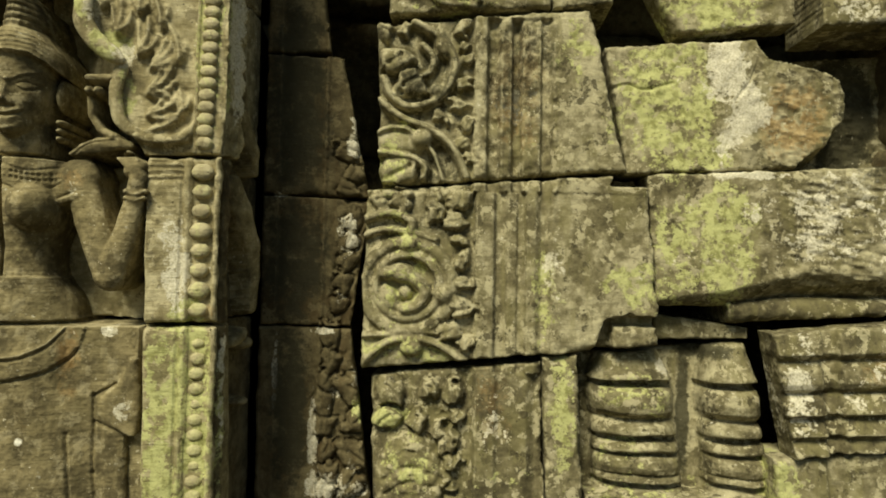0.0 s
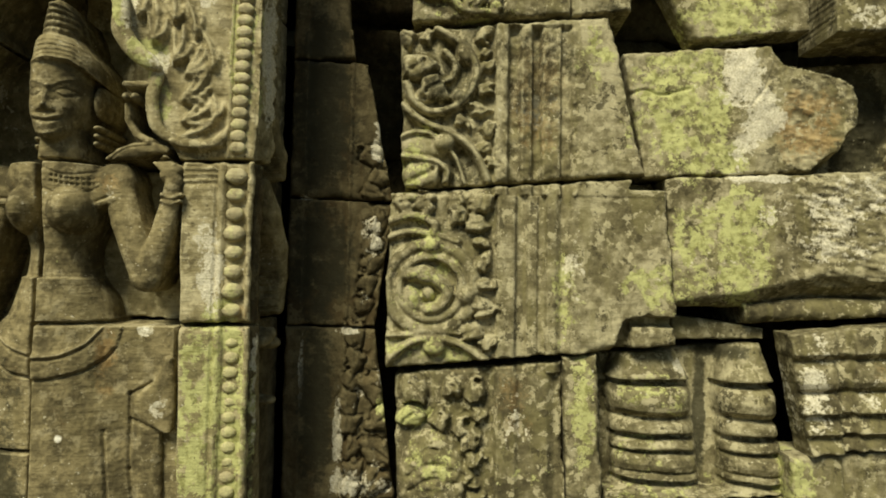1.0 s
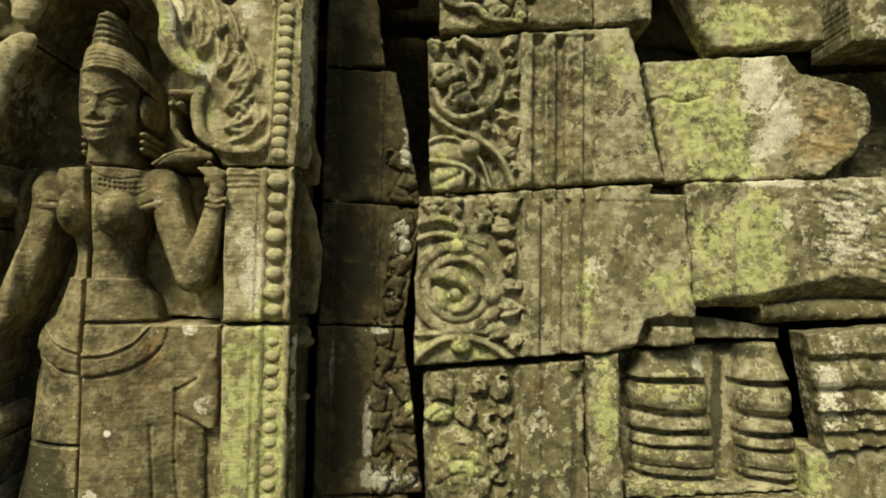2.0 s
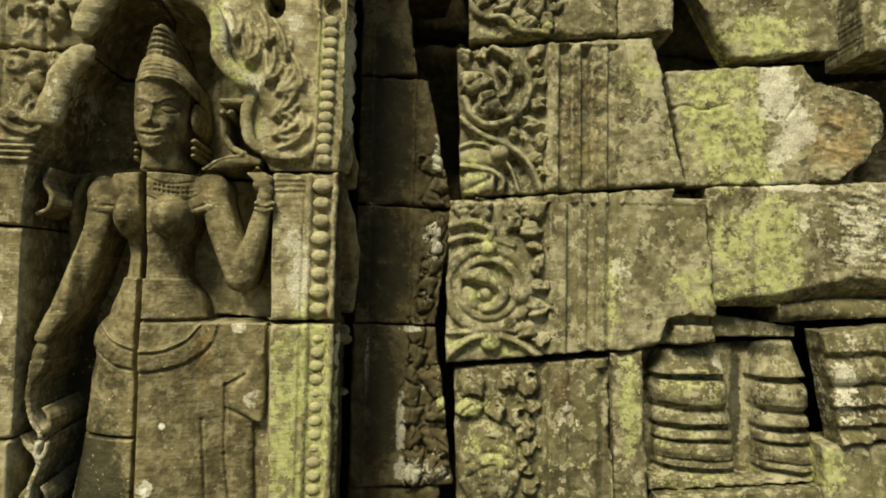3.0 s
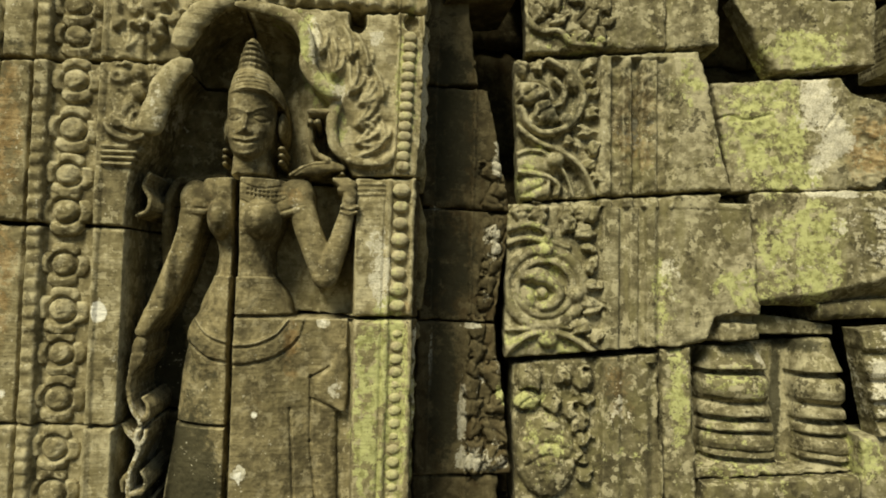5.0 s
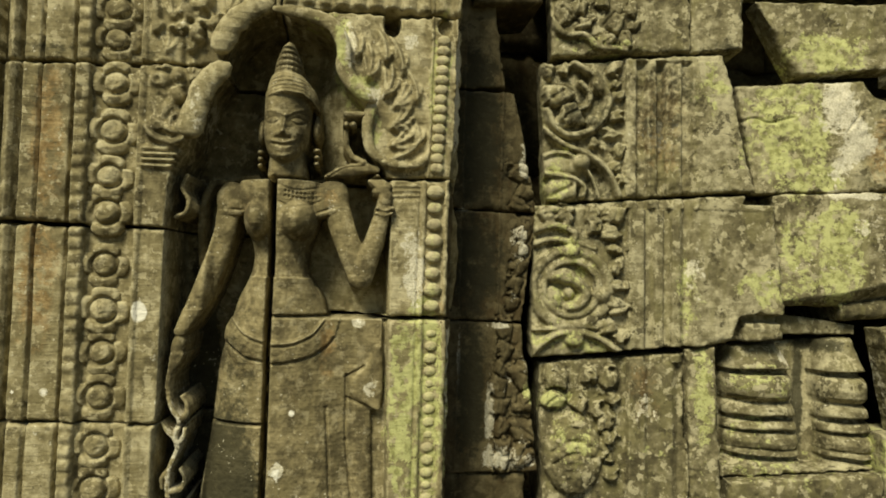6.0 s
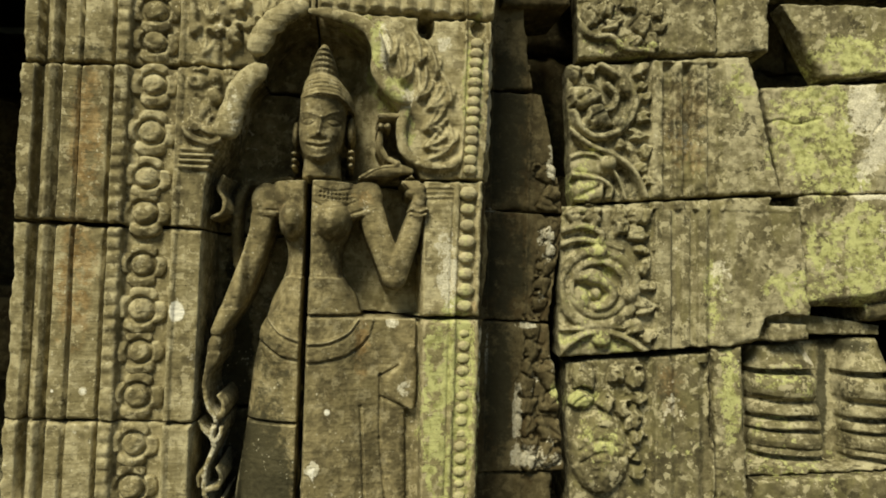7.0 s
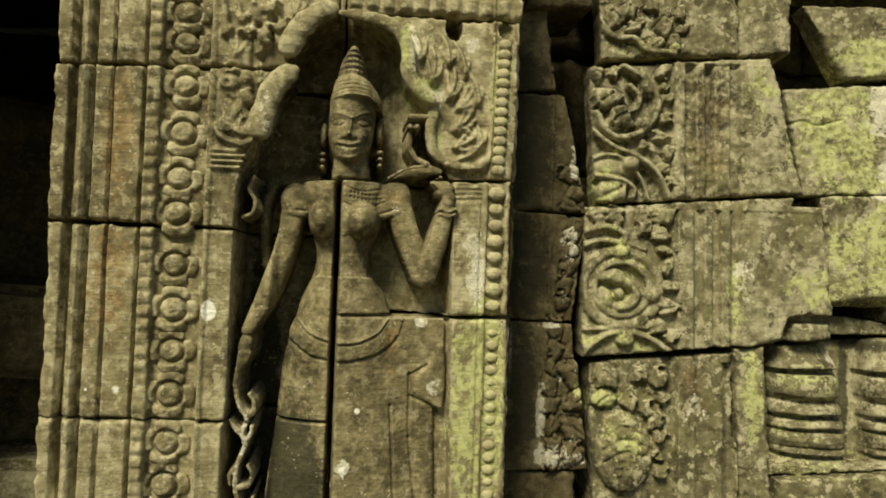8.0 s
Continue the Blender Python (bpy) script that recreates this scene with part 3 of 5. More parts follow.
def rosette_relief(seed):
    """A worn four-petalled rosette in low relief, facing -y: a round eye and crescents about it."""
    n = 40
    u, z = np.meshgrid(np.linspace(-0.054, 0.054, n + 1), np.linspace(-0.052, 0.052, n + 1))
    h = np.full(u.shape, -0.004)
    for cu, cz, ru, rz, high in ((0, -0.029, 0.0280, 0.0165, 0.0150), (0, 0.029, 0.0260, 0.0150, 0.0135), (-0.031, 0.001, 0.0160, 0.0220, 0.0120), (0.031, -0.001, 0.0160, 0.0210, 0.0120)):
        d = (np.abs((u - cu) / ru) ** 2.4 + np.abs((z - cz) / rz) ** 2.4)
        h = np.where(d < 1, np.maximum(h, high * (1 - d) ** 0.38), h)
    r = np.hypot(u, z * 1.04)
    h = h - 0.012 * np.exp(-(((r - 0.0245) / 0.0030) ** 2)) * (h > 0)
    h = np.where(r < 0.0225, 0.0180 * np.maximum(1 - (r / 0.0225) ** 3.2, 0) ** 0.5, h)
    h = groove(h, u, z, curve([(-0.010, -0.002), (-0.002, -0.008), (0.009, -0.003)]), 0.0018, 0.0022)
    h = np.where(h > -0.003, h * (0.86 + 0.30 * value_noise(u + seed, z, 0.022, 12)) + 0.0016 * value_noise(u + seed, z, 0.009, 13), -0.004)
    k = (np.arange(n)[:, None] * (n + 1) + np.arange(n)[None, :]).ravel()
    quads = np.stack([k, k + 1, k + n + 2, k + n + 1], 1)
    quads = quads[h.ravel()[quads].max(axis=1) > -0.003]
    used, index = np.unique(quads, return_inverse=True)
    mesh = bpy.data.meshes.new("rosette")
    mesh.from_pydata(np.stack([u.ravel(), -h.ravel(), z.ravel()], 1)[used].tolist(), [], index.reshape(-1, 4).tolist())
    mesh.polygons.foreach_set("use_smooth", np.ones(len(mesh.polygons), bool))
    return mesh


rosettes = [rosette_relief(s) for s in (0.0, 3.1, 7.7)]
for i, (u, z, key) in enumerate(((-0.651, 2.034, "l0"), (-0.650, 1.973, "l0"), (-0.658, 2.098, "l0"), (-0.647, 1.887, "l1"), (-0.648, 1.793, "l1"), (-0.652, 1.705, "l1"), (-0.654, 1.636, "l1"),
                                 (-0.654, 1.535, "l2"), (-0.653, 1.449, "l2"), (-0.652, 1.368, "l2"), (-0.653, 1.284, "l2"), (-0.654, 1.192, "l3"), (-0.655, 1.110, "l3"), (-0.655, 1.032, "l3"))):
    set_on("rosette", rosettes[i % 3], blocks[key], on_front, u, z, {"l1": 0.004, "l3": 0.003}.get(key, 0.0) - 0.0185, STONE, 0.97 if i % 2 else 1.04, (-4, 3, 6)[i % 3])
# beads on the right border


def crusted(mesh, amount):
    mesh.attributes.new("lichen", "FLOAT", "POINT").data.foreach_set("value", np.full(len(mesh.vertices), amount, np.float32))
    return mesh


beads = [crusted(boss("bead", [(0, 0, 0.0148, 0.0114, 1.0)], 0.012, s, 10), 0.34) for s in (0.0, 2.0, 5.0)]
mossy_beads = [crusted(boss("bead", [(0, 0, 0.0148, 0.0114, 1.0)], 0.011, s, 10), 0.62) for s in (1.0, 3.0, 6.0)]
for i in range(16):
    f = i / 13
    set_on("bead", beads[i % 3], blocks["r1"], on_front, -0.012 + f * (-0.019 - -0.012), 2.013 + f * (1.751 - 2.013), -0.004, STONE) if i < 14 else None
for i in range(8):
    f = i / 7
    set_on("bead", beads[(i + 1) % 3], blocks["r2"], on_front, -0.020 + f * (-0.021 - -0.020), 1.703 + f * (1.472 - 1.703), -0.008, STONE, 1.1 if i % 3 else 1.3)
for i in range(15):
    f = i / 14
    set_on("bead", mossy_beads[i % 3], blocks["r3"], on_front, -0.020 + f * (-0.021 - -0.020), 1.416 + f * (1.062 - 1.416), -0.0105, STONE, 0.95 if i % 4 else 0.75)

# ---- the figure in the niche ----


def soft_max(a, b, k):
    d = np.clip(0.5 + 0.5 * (b - a) / k, 0, 1)
    return a * (1 - d) + b * d + k * d * (1 - d)


def limb(h, u, z, path, k=0.006):
    """Round limbs: u, z, radius, height of the axis, knot by knot."""
    for (au, az, ar, ah), (bu, bz, br, bh) in zip(path, path[1:]):
        du, dz = bu - au, bz - az
        t = np.clip(((u - au) * du + (z - az) * dz) / (du * du + dz * dz), 0, 1)
        d = np.hypot(u - au - t * du, z - az - t * dz)
        r = ar + (br - ar) * t
        part_h = np.where(d < r, ah + (bh - ah) * t + 0.8 * np.sqrt(np.maximum(r * r - d * d, 0)), -0.3)
        h = np.where(d < r, soft_max(h, part_h, k), h)
    return h


def lump(h, u, z, cu, cz, ru, rz, base, high, turn=0.0, k=0.006, power=0.5):
    c, s = math.cos(radians(turn)), math.sin(radians(turn))
    a, b = ((u - cu) * c + (z - cz) * s) / ru, ((z - cz) * c - (u - cu) * s) / rz
    d = a * a + b * b
    return np.where(d < 1, soft_max(h, base + high * np.maximum(1 - d, 0) ** power, k), h)


def slab(h, u, z, left, right, low, high_z, base, bulge):
    """A rounded body between two edges that change with the height."""
    a, b = left(z), right(z)
    m, w = (a + b) / 2, np.maximum((b - a) / 2, 1e-4)
    d = ((u - m) / w) ** 2
    ok = (d < 1) & (z > low) & (z < high_z)
    return np.where(ok, soft_max(h, base + bulge * np.maximum(1 - d, 0) ** 0.5, 0.005), h)


def line(*knots):
    a = np.array(sorted((z, u) for u, z in knots))
    return lambda z: sum(np.interp(z + d, a[:, 0], a[:, 1]) for d in (-0.014, -0.007, 0.0, 0.007, 0.014)) / 5


def figure(u, z):
    h = np.full(u.shape, -0.3)
    # skirt and hips
    h = slab(h, u, z, line((-0.482, 0.959), (-0.457, 1.220), (-0.447, 1.345), (-0.438, 1.385), (-0.420, 1.445), (-0.390, 1.520)), line((-0.163, 0.952), (-0.180, 1.221), (-0.190, 1.311), (-0.206, 1.390), (-0.222, 1.440), (-0.265, 1.520)),
             0.956, 1.520, -0.072, 0.080)
    panel = (z < 1.442) & (u > SLIT) & (u < np.where(z < 1.262, -0.138, -0.118))
    h = np.where(panel, soft_max(h, -0.020, 0.034), h)
    # waist and chest
    h = slab(h, u, z, line((-0.424, 1.430), (-0.415, 1.475), (-0.390, 1.525), (-0.384, 1.569), (-0.396, 1.611), (-0.408, 1.645), (-0.430, 1.690), (-0.415, 1.714)), line((-0.231, 1.434), (-0.233, 1.481), (-0.269, 1.523), (-0.273, 1.569), (-0.256, 1.613), (-0.232, 1.685), (-0.245, 1.721)),
             1.432, 1.716, np.interp(z, [1.43, 1.50, 1.57, 1.63, 1.70], [-0.076, -0.088, -0.092, -0.078, -0.070]), 0.076)
    h = lump(h, u, z, -0.331, 1.398, 0.1024, 0.0796, -0.032, 0.042, k=0.02)
    h = lump(h, u, z, -0.374, 1.637, 0.0290, 0.0460, -0.050, 0.076, 4, 0.006, 0.55)
    h = lump(h, u, z, -0.296, 1.637, 0.0420, 0.0450, -0.045, 0.074, 0, 0.006, 0.55)
    # sleeves over the shoulders, with a hem
    for cu, cz, ru, rz, turn, hem, tilt, lift in ((-0.430, 1.672, 0.0325, 0.0440, 8, 1.643, 0.0, -0.026), (-0.230, 1.678, 0.0370, 0.0480, -18, 1.648, 0.33, 0.002)):
        cap = lump(np.full(u.shape, -0.3), u, z, cu, cz, ru, rz, lift - 0.050, 0.038, turn, 0.004, 0.32)
        edge = hem + tilt * (u - cu)
        cap = cap + 0.004 * inside(z, edge, edge + 0.010, 0.003) - 0.003 * inside(z, edge + 0.012, edge + 0.015, 0.002)
        h = np.where((z > edge) & (cap > -0.2), soft_max(h, cap, 0.010), h)
    # neck
    h = slab(h, u, z, line((-0.360, 1.723), (-0.356, 1.770)), line((-0.278, 1.723), (-0.284, 1.770)), 1.722, 1.775, -0.055, 0.052)
    # hair behind, then the face
    h = lump(h, u, z, -0.324, 1.838, 0.0690, 0.0860, -0.150, 0.100)
    a, b = line((-0.326, 1.739), (-0.341, 1.747), (-0.355, 1.761), (-0.366, 1.787), (-0.371, 1.830), (-0.370, 1.884))(z), line((-0.318, 1.739), (-0.303, 1.748), (-0.290, 1.764), (-0.280, 1.794), (-0.273, 1.835), (-0.271, 1.884))(z)
    d = np.clip(np.abs((u - (a + b) / 2) / ((b - a) / 2)), 0, 1)
    face = -0.042 + 0.063 * (1 - d ** 2.1) ** 0.5 - 0.045 * np.clip((1.768 - z) / 0.027, 0, 1) ** 2.5
    face = swell(face, u, z, -0.352, 1.803, 0.0130, 0.0150, 0.0040)
    face = swell(face, u, z, -0.293, 1.805, 0.0130, 0.0150, 0.0040)
    face = swell(face, u, z, -0.323, 1.757, 0.0160, 0.0100, 0.0070)
    for cu in (-0.347, -0.298):
        face = swell(face, u, z, cu, 1.831, 0.0150, 0.0085, -0.0052)
        face = swell(face, u, z, cu, 1.8285, 0.0120, 0.0055, 0.0048)
        face = groove(face, u, z, curve([(cu - 0.0150, 1.8275), (cu, 1.8215), (cu + 0.0150, 1.8290)]), 0.0017, 0.0034)
        face = groove(face, u, z, curve([(cu - 0.0145, 1.8300), (cu, 1.8360), (cu + 0.0145, 1.8310)]), 0.0014, 0.0024)
    face = emboss(face, u, z, [(-0.366, 1.849), (-0.347, 1.847), (-0.331, 1.840), (-0.321, 1.836)], 0.0026, 0.0026)
    face = emboss(face, u, z, [(-0.321, 1.836), (-0.311, 1.842), (-0.296, 1.850), (-0.275, 1.856)], 0.0026, 0.0026)
    face = emboss(face, u, z, [(-0.322, 1.838), (-0.324, 1.822), (-0.326, 1.806)], 0.0046, 0.0065)
    face = swell(face, u, z, -0.326, 1.804, 0.0070, 0.0070, 0.0066)
    face = swell(face, u, z, -0.336, 1.8005, 0.0048, 0.0045, 0.0048)
    face = swell(face, u, z, -0.315, 1.8010, 0.0048, 0.0045, 0.0048)
    face = groove(face, u, z, [(-0.340, 1.7935), (-0.313, 1.7945)], 0.0024, 0.0036)
    face = emboss(face, u, z, [(-0.347, 1.788), (-0.337, 1.7865), (-0.325, 1.7845), (-0.313, 1.787), (-0.304, 1.790)], 0.0030, 0.0036)
    face = groove(face, u, z, curve([(-0.349, 1.785), (-0.338, 1.781), (-0.325, 1.7790), (-0.312, 1.781), (-0.302, 1.788)]), 0.0016, 0.0045)
    face = emboss(face, u, z, [(-0.337, 1.7755), (-0.325, 1.7730), (-0.313, 1.7760)], 0.0040, 0.0034)
    face = groove(face, u, z, curve([(-0.336, 1.7645), (-0.325, 1.7625), (-0.313, 1.7650)]), 0.0026, 0.0030)
    h = np.where((u > a) & (u < b) & (z > 1.741) & (z < 1.886), np.maximum(h, face), h)
    # crown: a banded cap, then a cone of beads
    brim = np.interp(u, [-0.368, -0.323, -0.290, -0.272, -0.257], [1.876, 1.881, 1.879, 1.869, 1.856])
    cap = slab(np.full(u.shape, -0.3), u, z, line((-0.372, 1.850), (-0.369, 1.890), (-0.365, 1.908), (-0.357, 1.927)), line((-0.256, 1.850), (-0.258, 1.882), (-0.264, 1.896), (-0.276, 1.912), (-0.293, 1.928)), 1.850, 1.929, -0.050, 0.080)
    cap = cap - 0.030 * np.clip((z - 1.905) / 0.026, 0, 1) ** 3
    for k in range(5):
        cap = cap - 0.0022 * np.exp(-((z - brim - 0.0065 - 0.0078 * k) / 0.0013) ** 2)
    cap = cap + 0.0030 * inside(z, brim, brim + 0.006, 0.003)
    h = np.where((z > brim) & (cap > h), cap, h)
    h = slab(h, u, z, line((-0.354, 1.922), (-0.354, 1.940), (-0.351, 1.953), (-0.346, 1.967), (-0.338, 1.980), (-0.330, 1.991)), line((-0.292, 1.922), (-0.292, 1.940), (-0.294, 1.953), (-0.299, 1.967), (-0.306, 1.980), (-0.313, 1.991)), 1.918, 1.991, -0.055 - 0.02 * np.clip((z - 1.975) / 0.016, 0, 1) ** 2, 0.066)
    for w, y in ((0.0275, 1.934), (0.0250, 1.946), (0.0215, 1.957), (0.0170, 1.967), (0.0120, 1.976)):
        h = groove(h, u, z, [(-0.322 - w, y + 0.0055), (-0.322 + w, y + 0.0055)], 0.0015, 0.0035)
        for q in range(-3, 4):
            h = swell(h, u, z, -0.322 + q * w * 0.32, y, 0.0036, 0.0044, 0.0046)
    # ears and ear pendants
    for cu, cz, lift in ((-0.379, 1.822, -0.012), (-0.263, 1.827, 0.0)):
        h = lump(h, u, z, cu, cz, 0.0095, 0.0300, lift - 0.060, 0.036)
        for k in range(3):
            h = lump(h, u, z, cu + (0.002 if cu > -0.3 else -0.001), 1.779 - 0.0135 * k, 0.0085 - 0.0008 * k, 0.0066, lift - 0.052, 0.032)
    # raised arm with its hand
    h = limb(h, u, z, [(-0.222, 1.680, 0.0270, -0.034), (-0.203, 1.617, 0.0265, -0.026), (-0.166, 1.528, 0.0262, -0.014)])
    h = limb(h, u, z, [(-0.166, 1.526, 0.0262, -0.014), (-0.140, 1.597, 0.0205, -0.006), (-0.126, 1.655, 0.0150, 0.004), (-0.121, 1.690, 0.0140, 0.006)])
    h = lump(h, u, z, -0.127, 1.703, 0.0215, 0.0170, -0.010, 0.028, 24)
    for k in range(4):
        h = limb(h, u, z, [(-0.136 + 0.004 * k, 1.706 + 0.003 * k, 0.0054, 0.010), (-0.154 + 0.005 * k, 1.720 + 0.003 * k, 0.0044, 0.002)], 0.002)
    h = stem(h, u, z, [(-0.137, 1.664), (-0.122, 1.660), (-0.107, 1.665)], 0.0046, 0.008, 0.012)
    h = stem(h, u, z, [(-0.138, 1.654), (-0.124, 1.650), (-0.109, 1.655)], 0.0036, 0.006, 0.012)
    # hanging arm, hand and lotus stalk
    h = limb(h, u, z, [(-0.434, 1.677, 0.0250, -0.062), (-0.441, 1.610, 0.0225, -0.058), (-0.452, 1.560, 0.0220, -0.054), (-0.477, 1.484, 0.0215, -0.046), (-0.511, 1.410, 0.0125, -0.030)])
    h = lump(h, u, z, -0.514, 1.380, 0.0150, 0.0300, -0.036, 0.020, -12)
    for k in range(4):
        h = limb(h, u, z, [(-0.522 + 0.0055 * k, 1.366, 0.0050, -0.018), (-0.529 + 0.0055 * k, 1.322 + 0.008 * k, 0.0042, -0.024)], 0.002)
    h = limb(h, u, z, [(p, q, 0.0052, -0.024) for p, q in curve([(-0.527, 1.330), (-0.530, 1.300), (-0.520, 1.259), (-0.505, 1.236), (-0.514, 1.206), (-0.506, 1.185), (-0.522, 1.138), (-0.521, 1.090), (-0.508, 1.050), (-0.518, 0.960)], 4)], 0.002)
    for path in (((-0.506, 1.238), (-0.494, 1.246), (-0.493, 1.266), (-0.503, 1.282)), ((-0.514, 1.206), (-0.526, 1.214), (-0.538, 1.232)), ((-0.508, 1.190), (-0.497, 1.204), (-0.495, 1.226)), ((-0.520, 1.100), (-0.498, 1.104), (-0.491, 1.124), (-0.500, 1.142)),
                 ((-0.522, 1.138), (-0.534, 1.126), (-0.533, 1.106)), ((-0.510, 1.052), (-0.494, 1.058), (-0.489, 1.078))):
        n = len(curve(path, 4))
        h = limb(h, u, z, [(p, q, 0.0066 * (1 - 0.50 * i / n), -0.026) for i, (p, q) in enumerate(curve(path, 4))], 0.002)
    # lotus bud, tassels and strap by the shoulders
    h = limb(h, u, z, [(-0.240, 1.728, 0.0050, -0.030), (-0.218, 1.735, 0.0110, -0.022), (-0.190, 1.741, 0.0145, -0.014), (-0.160, 1.746, 0.0110, -0.012), (-0.140, 1.744, 0.0070, -0.010)], 0.003)
    h = groove(h, u, z, curve([(-0.236, 1.727), (-0.205, 1.744), (-0.165, 1.750)]), 0.0016, 0.004)
    h = limb(h, u, z, [(-0.206, 1.850, 0.0058, 0.004), (-0.172, 1.852, 0.0058, 0.004)], 0.002)
    for cu in (-0.204, -0.190):
        h = lump(h, u, z, cu, 1.829, 0.0080, 0.0085, -0.010, 0.026, k=0.002)
    h = limb(h, u, z, [(-0.204, 1.818, 0.0056, -0.006), (-0.203, 1.790, 0.0060, -0.010), (-0.190, 1.768, 0.0062, -0.012), (-0.166, 1.757, 0.0066, -0.008)], 0.002)
    h = limb(h, u, z, [(p, q, 0.0048, -0.030) for p, q in curve([(-0.512, 1.716), (-0.520, 1.692), (-0.508, 1.668), (-0.512, 1.644), (-0.530, 1.634)], 4)], 0.002)
    h = limb(h, u, z, [(p, q, 0.0085, -0.110) for p, q in curve([(-0.392, 1.734), (-0.430, 1.726), (-0.472, 1.714), (-0.492, 1.678), (-0.497, 1.610), (-0.490, 1.540)], 4)], 0.003)
    # necklace, belt and cloth
    front = h > -0.1
    for path, r, deep in (([(-0.335, 1.706), (-0.297, 1.694), (-0.246, 1.706)], 0.0016, 0.0025), ([(-0.335, 1.672), (-0.296, 1.660), (-0.250, 1.676)], 0.0018, 0.0028)):
        h = np.where(front, groove(h, u, z, curve(path), r, deep), h)
    for k in range(10):
        for j in range(2):
            h = hollow(h, u, z, -0.318 + 0.0075 * k, 1.692 - 0.009 * j - 0.004 * math.sin(k * 0.35), 0.0026, 0.0030, 0.0045 * (1 - 0.06 * k))
    belt = [(-0.431, 1.455), (-0.424, 1.448), (-0.391, 1.411), (-0.353, 1.396), (-0.330, 1.394), (-0.293, 1.397), (-0.255, 1.415), (-0.234, 1.442)]
    low = [(-0.445, 1.402), (-0.438, 1.397), (-0.389, 1.362), (-0.351, 1.355), (-0.308, 1.356), (-0.260, 1.368), (-0.227, 1.389), (-0.214, 1.406)]
    rim = [np.interp(u, [q[0] for q in path], [q[1] for q in path]) for path in (belt, low)]
    front = front & (u < -0.214 + 0.25 * (z - 1.40))
    h = np.where(front, h + 0.0045 * inside(z, rim[1], rim[0], 0.005), h)
    h = np.where(front, groove(emboss(h, u, z, belt, 0.0040, 0.0035), u, z, curve([(p, q - 0.008) for p, q in belt]), 0.0018, 0.0035), h)
    h = np.where(front, groove(h, u, z, curve([(p, q - 0.002) for p, q in low]), 0.0022, 0.005), h)
    tail = slab(np.full(u.shape, -0.3), u, z, line((-0.132, 1.262), (-0.180, 1.284), (-0.188, 1.325), (-0.150, 1.345), (-0.130, 1.386)), line((-0.116, 1.262), (-0.111, 1.301), (-0.114, 1.357), (-0.116, 1.386)), 1.262, 1.389, -0.024, 0.014)
    h = np.maximum(h, tail)
    h = np.maximum(h, slab(np.full(u.shape, -0.3), u, z, line((-0.157, 0.952), (-0.184, 1.288)), line((-0.123, 0.952), (-0.135, 1.289)), 0.952, 1.289, -0.03, 0.014))
    for p, q in (((-0.187, 1.330), (-0.184, 1.200)), ((-0.184, 1.200), (-0.156, 0.964)), ((-0.225, 1.266), (-0.203, 0.964)), ((-0.188, 1.326), (-0.150, 1.347)), ((-0.184, 1.284), (-0.131, 1.262))):
        h = np.where(h > -0.1, groove(h, u, z, [p, q], 0.0025, 0.006), h)
    # the left stack has slipped back a little; open joints run through the figure
    back = np.interp(z, [1.353, 1.588], [0.036, 0.016])
    h = h - back * (1 - step(u, SLIT + 0.001, SLIT + 0.003)) * step(u, -0.475, -0.455) * (z < 1.723)
    head_cut = np.interp(z, [1.724, 1.760, 1.814, 1.883, 1.953], [-0.362, -0.363, -0.368, -0.366, -0.354])
    h = h - 0.045 * (1 - step(u, head_cut - 0.003, head_cut + 0.001)) * (z > 1.723)
    h = groove(h, u, z, [(SLIT + 0.0015, 0.8), (SLIT + 0.0015, 1.716)], 0.0046, 0.16)
    for path in ([(SLIT, 1.718), (-0.115, 1.726)], [(SLIT, 1.445), (-0.105, 1.447)], [(-0.509, 1.226), (SLIT, 1.226)]):
        h = groove(h, u, z, path, 0.0026, 0.022)
    return h + 0.0022 * rough(u, z, 77) + 0.0008 * value_noise(u, z, 0.006, 78)


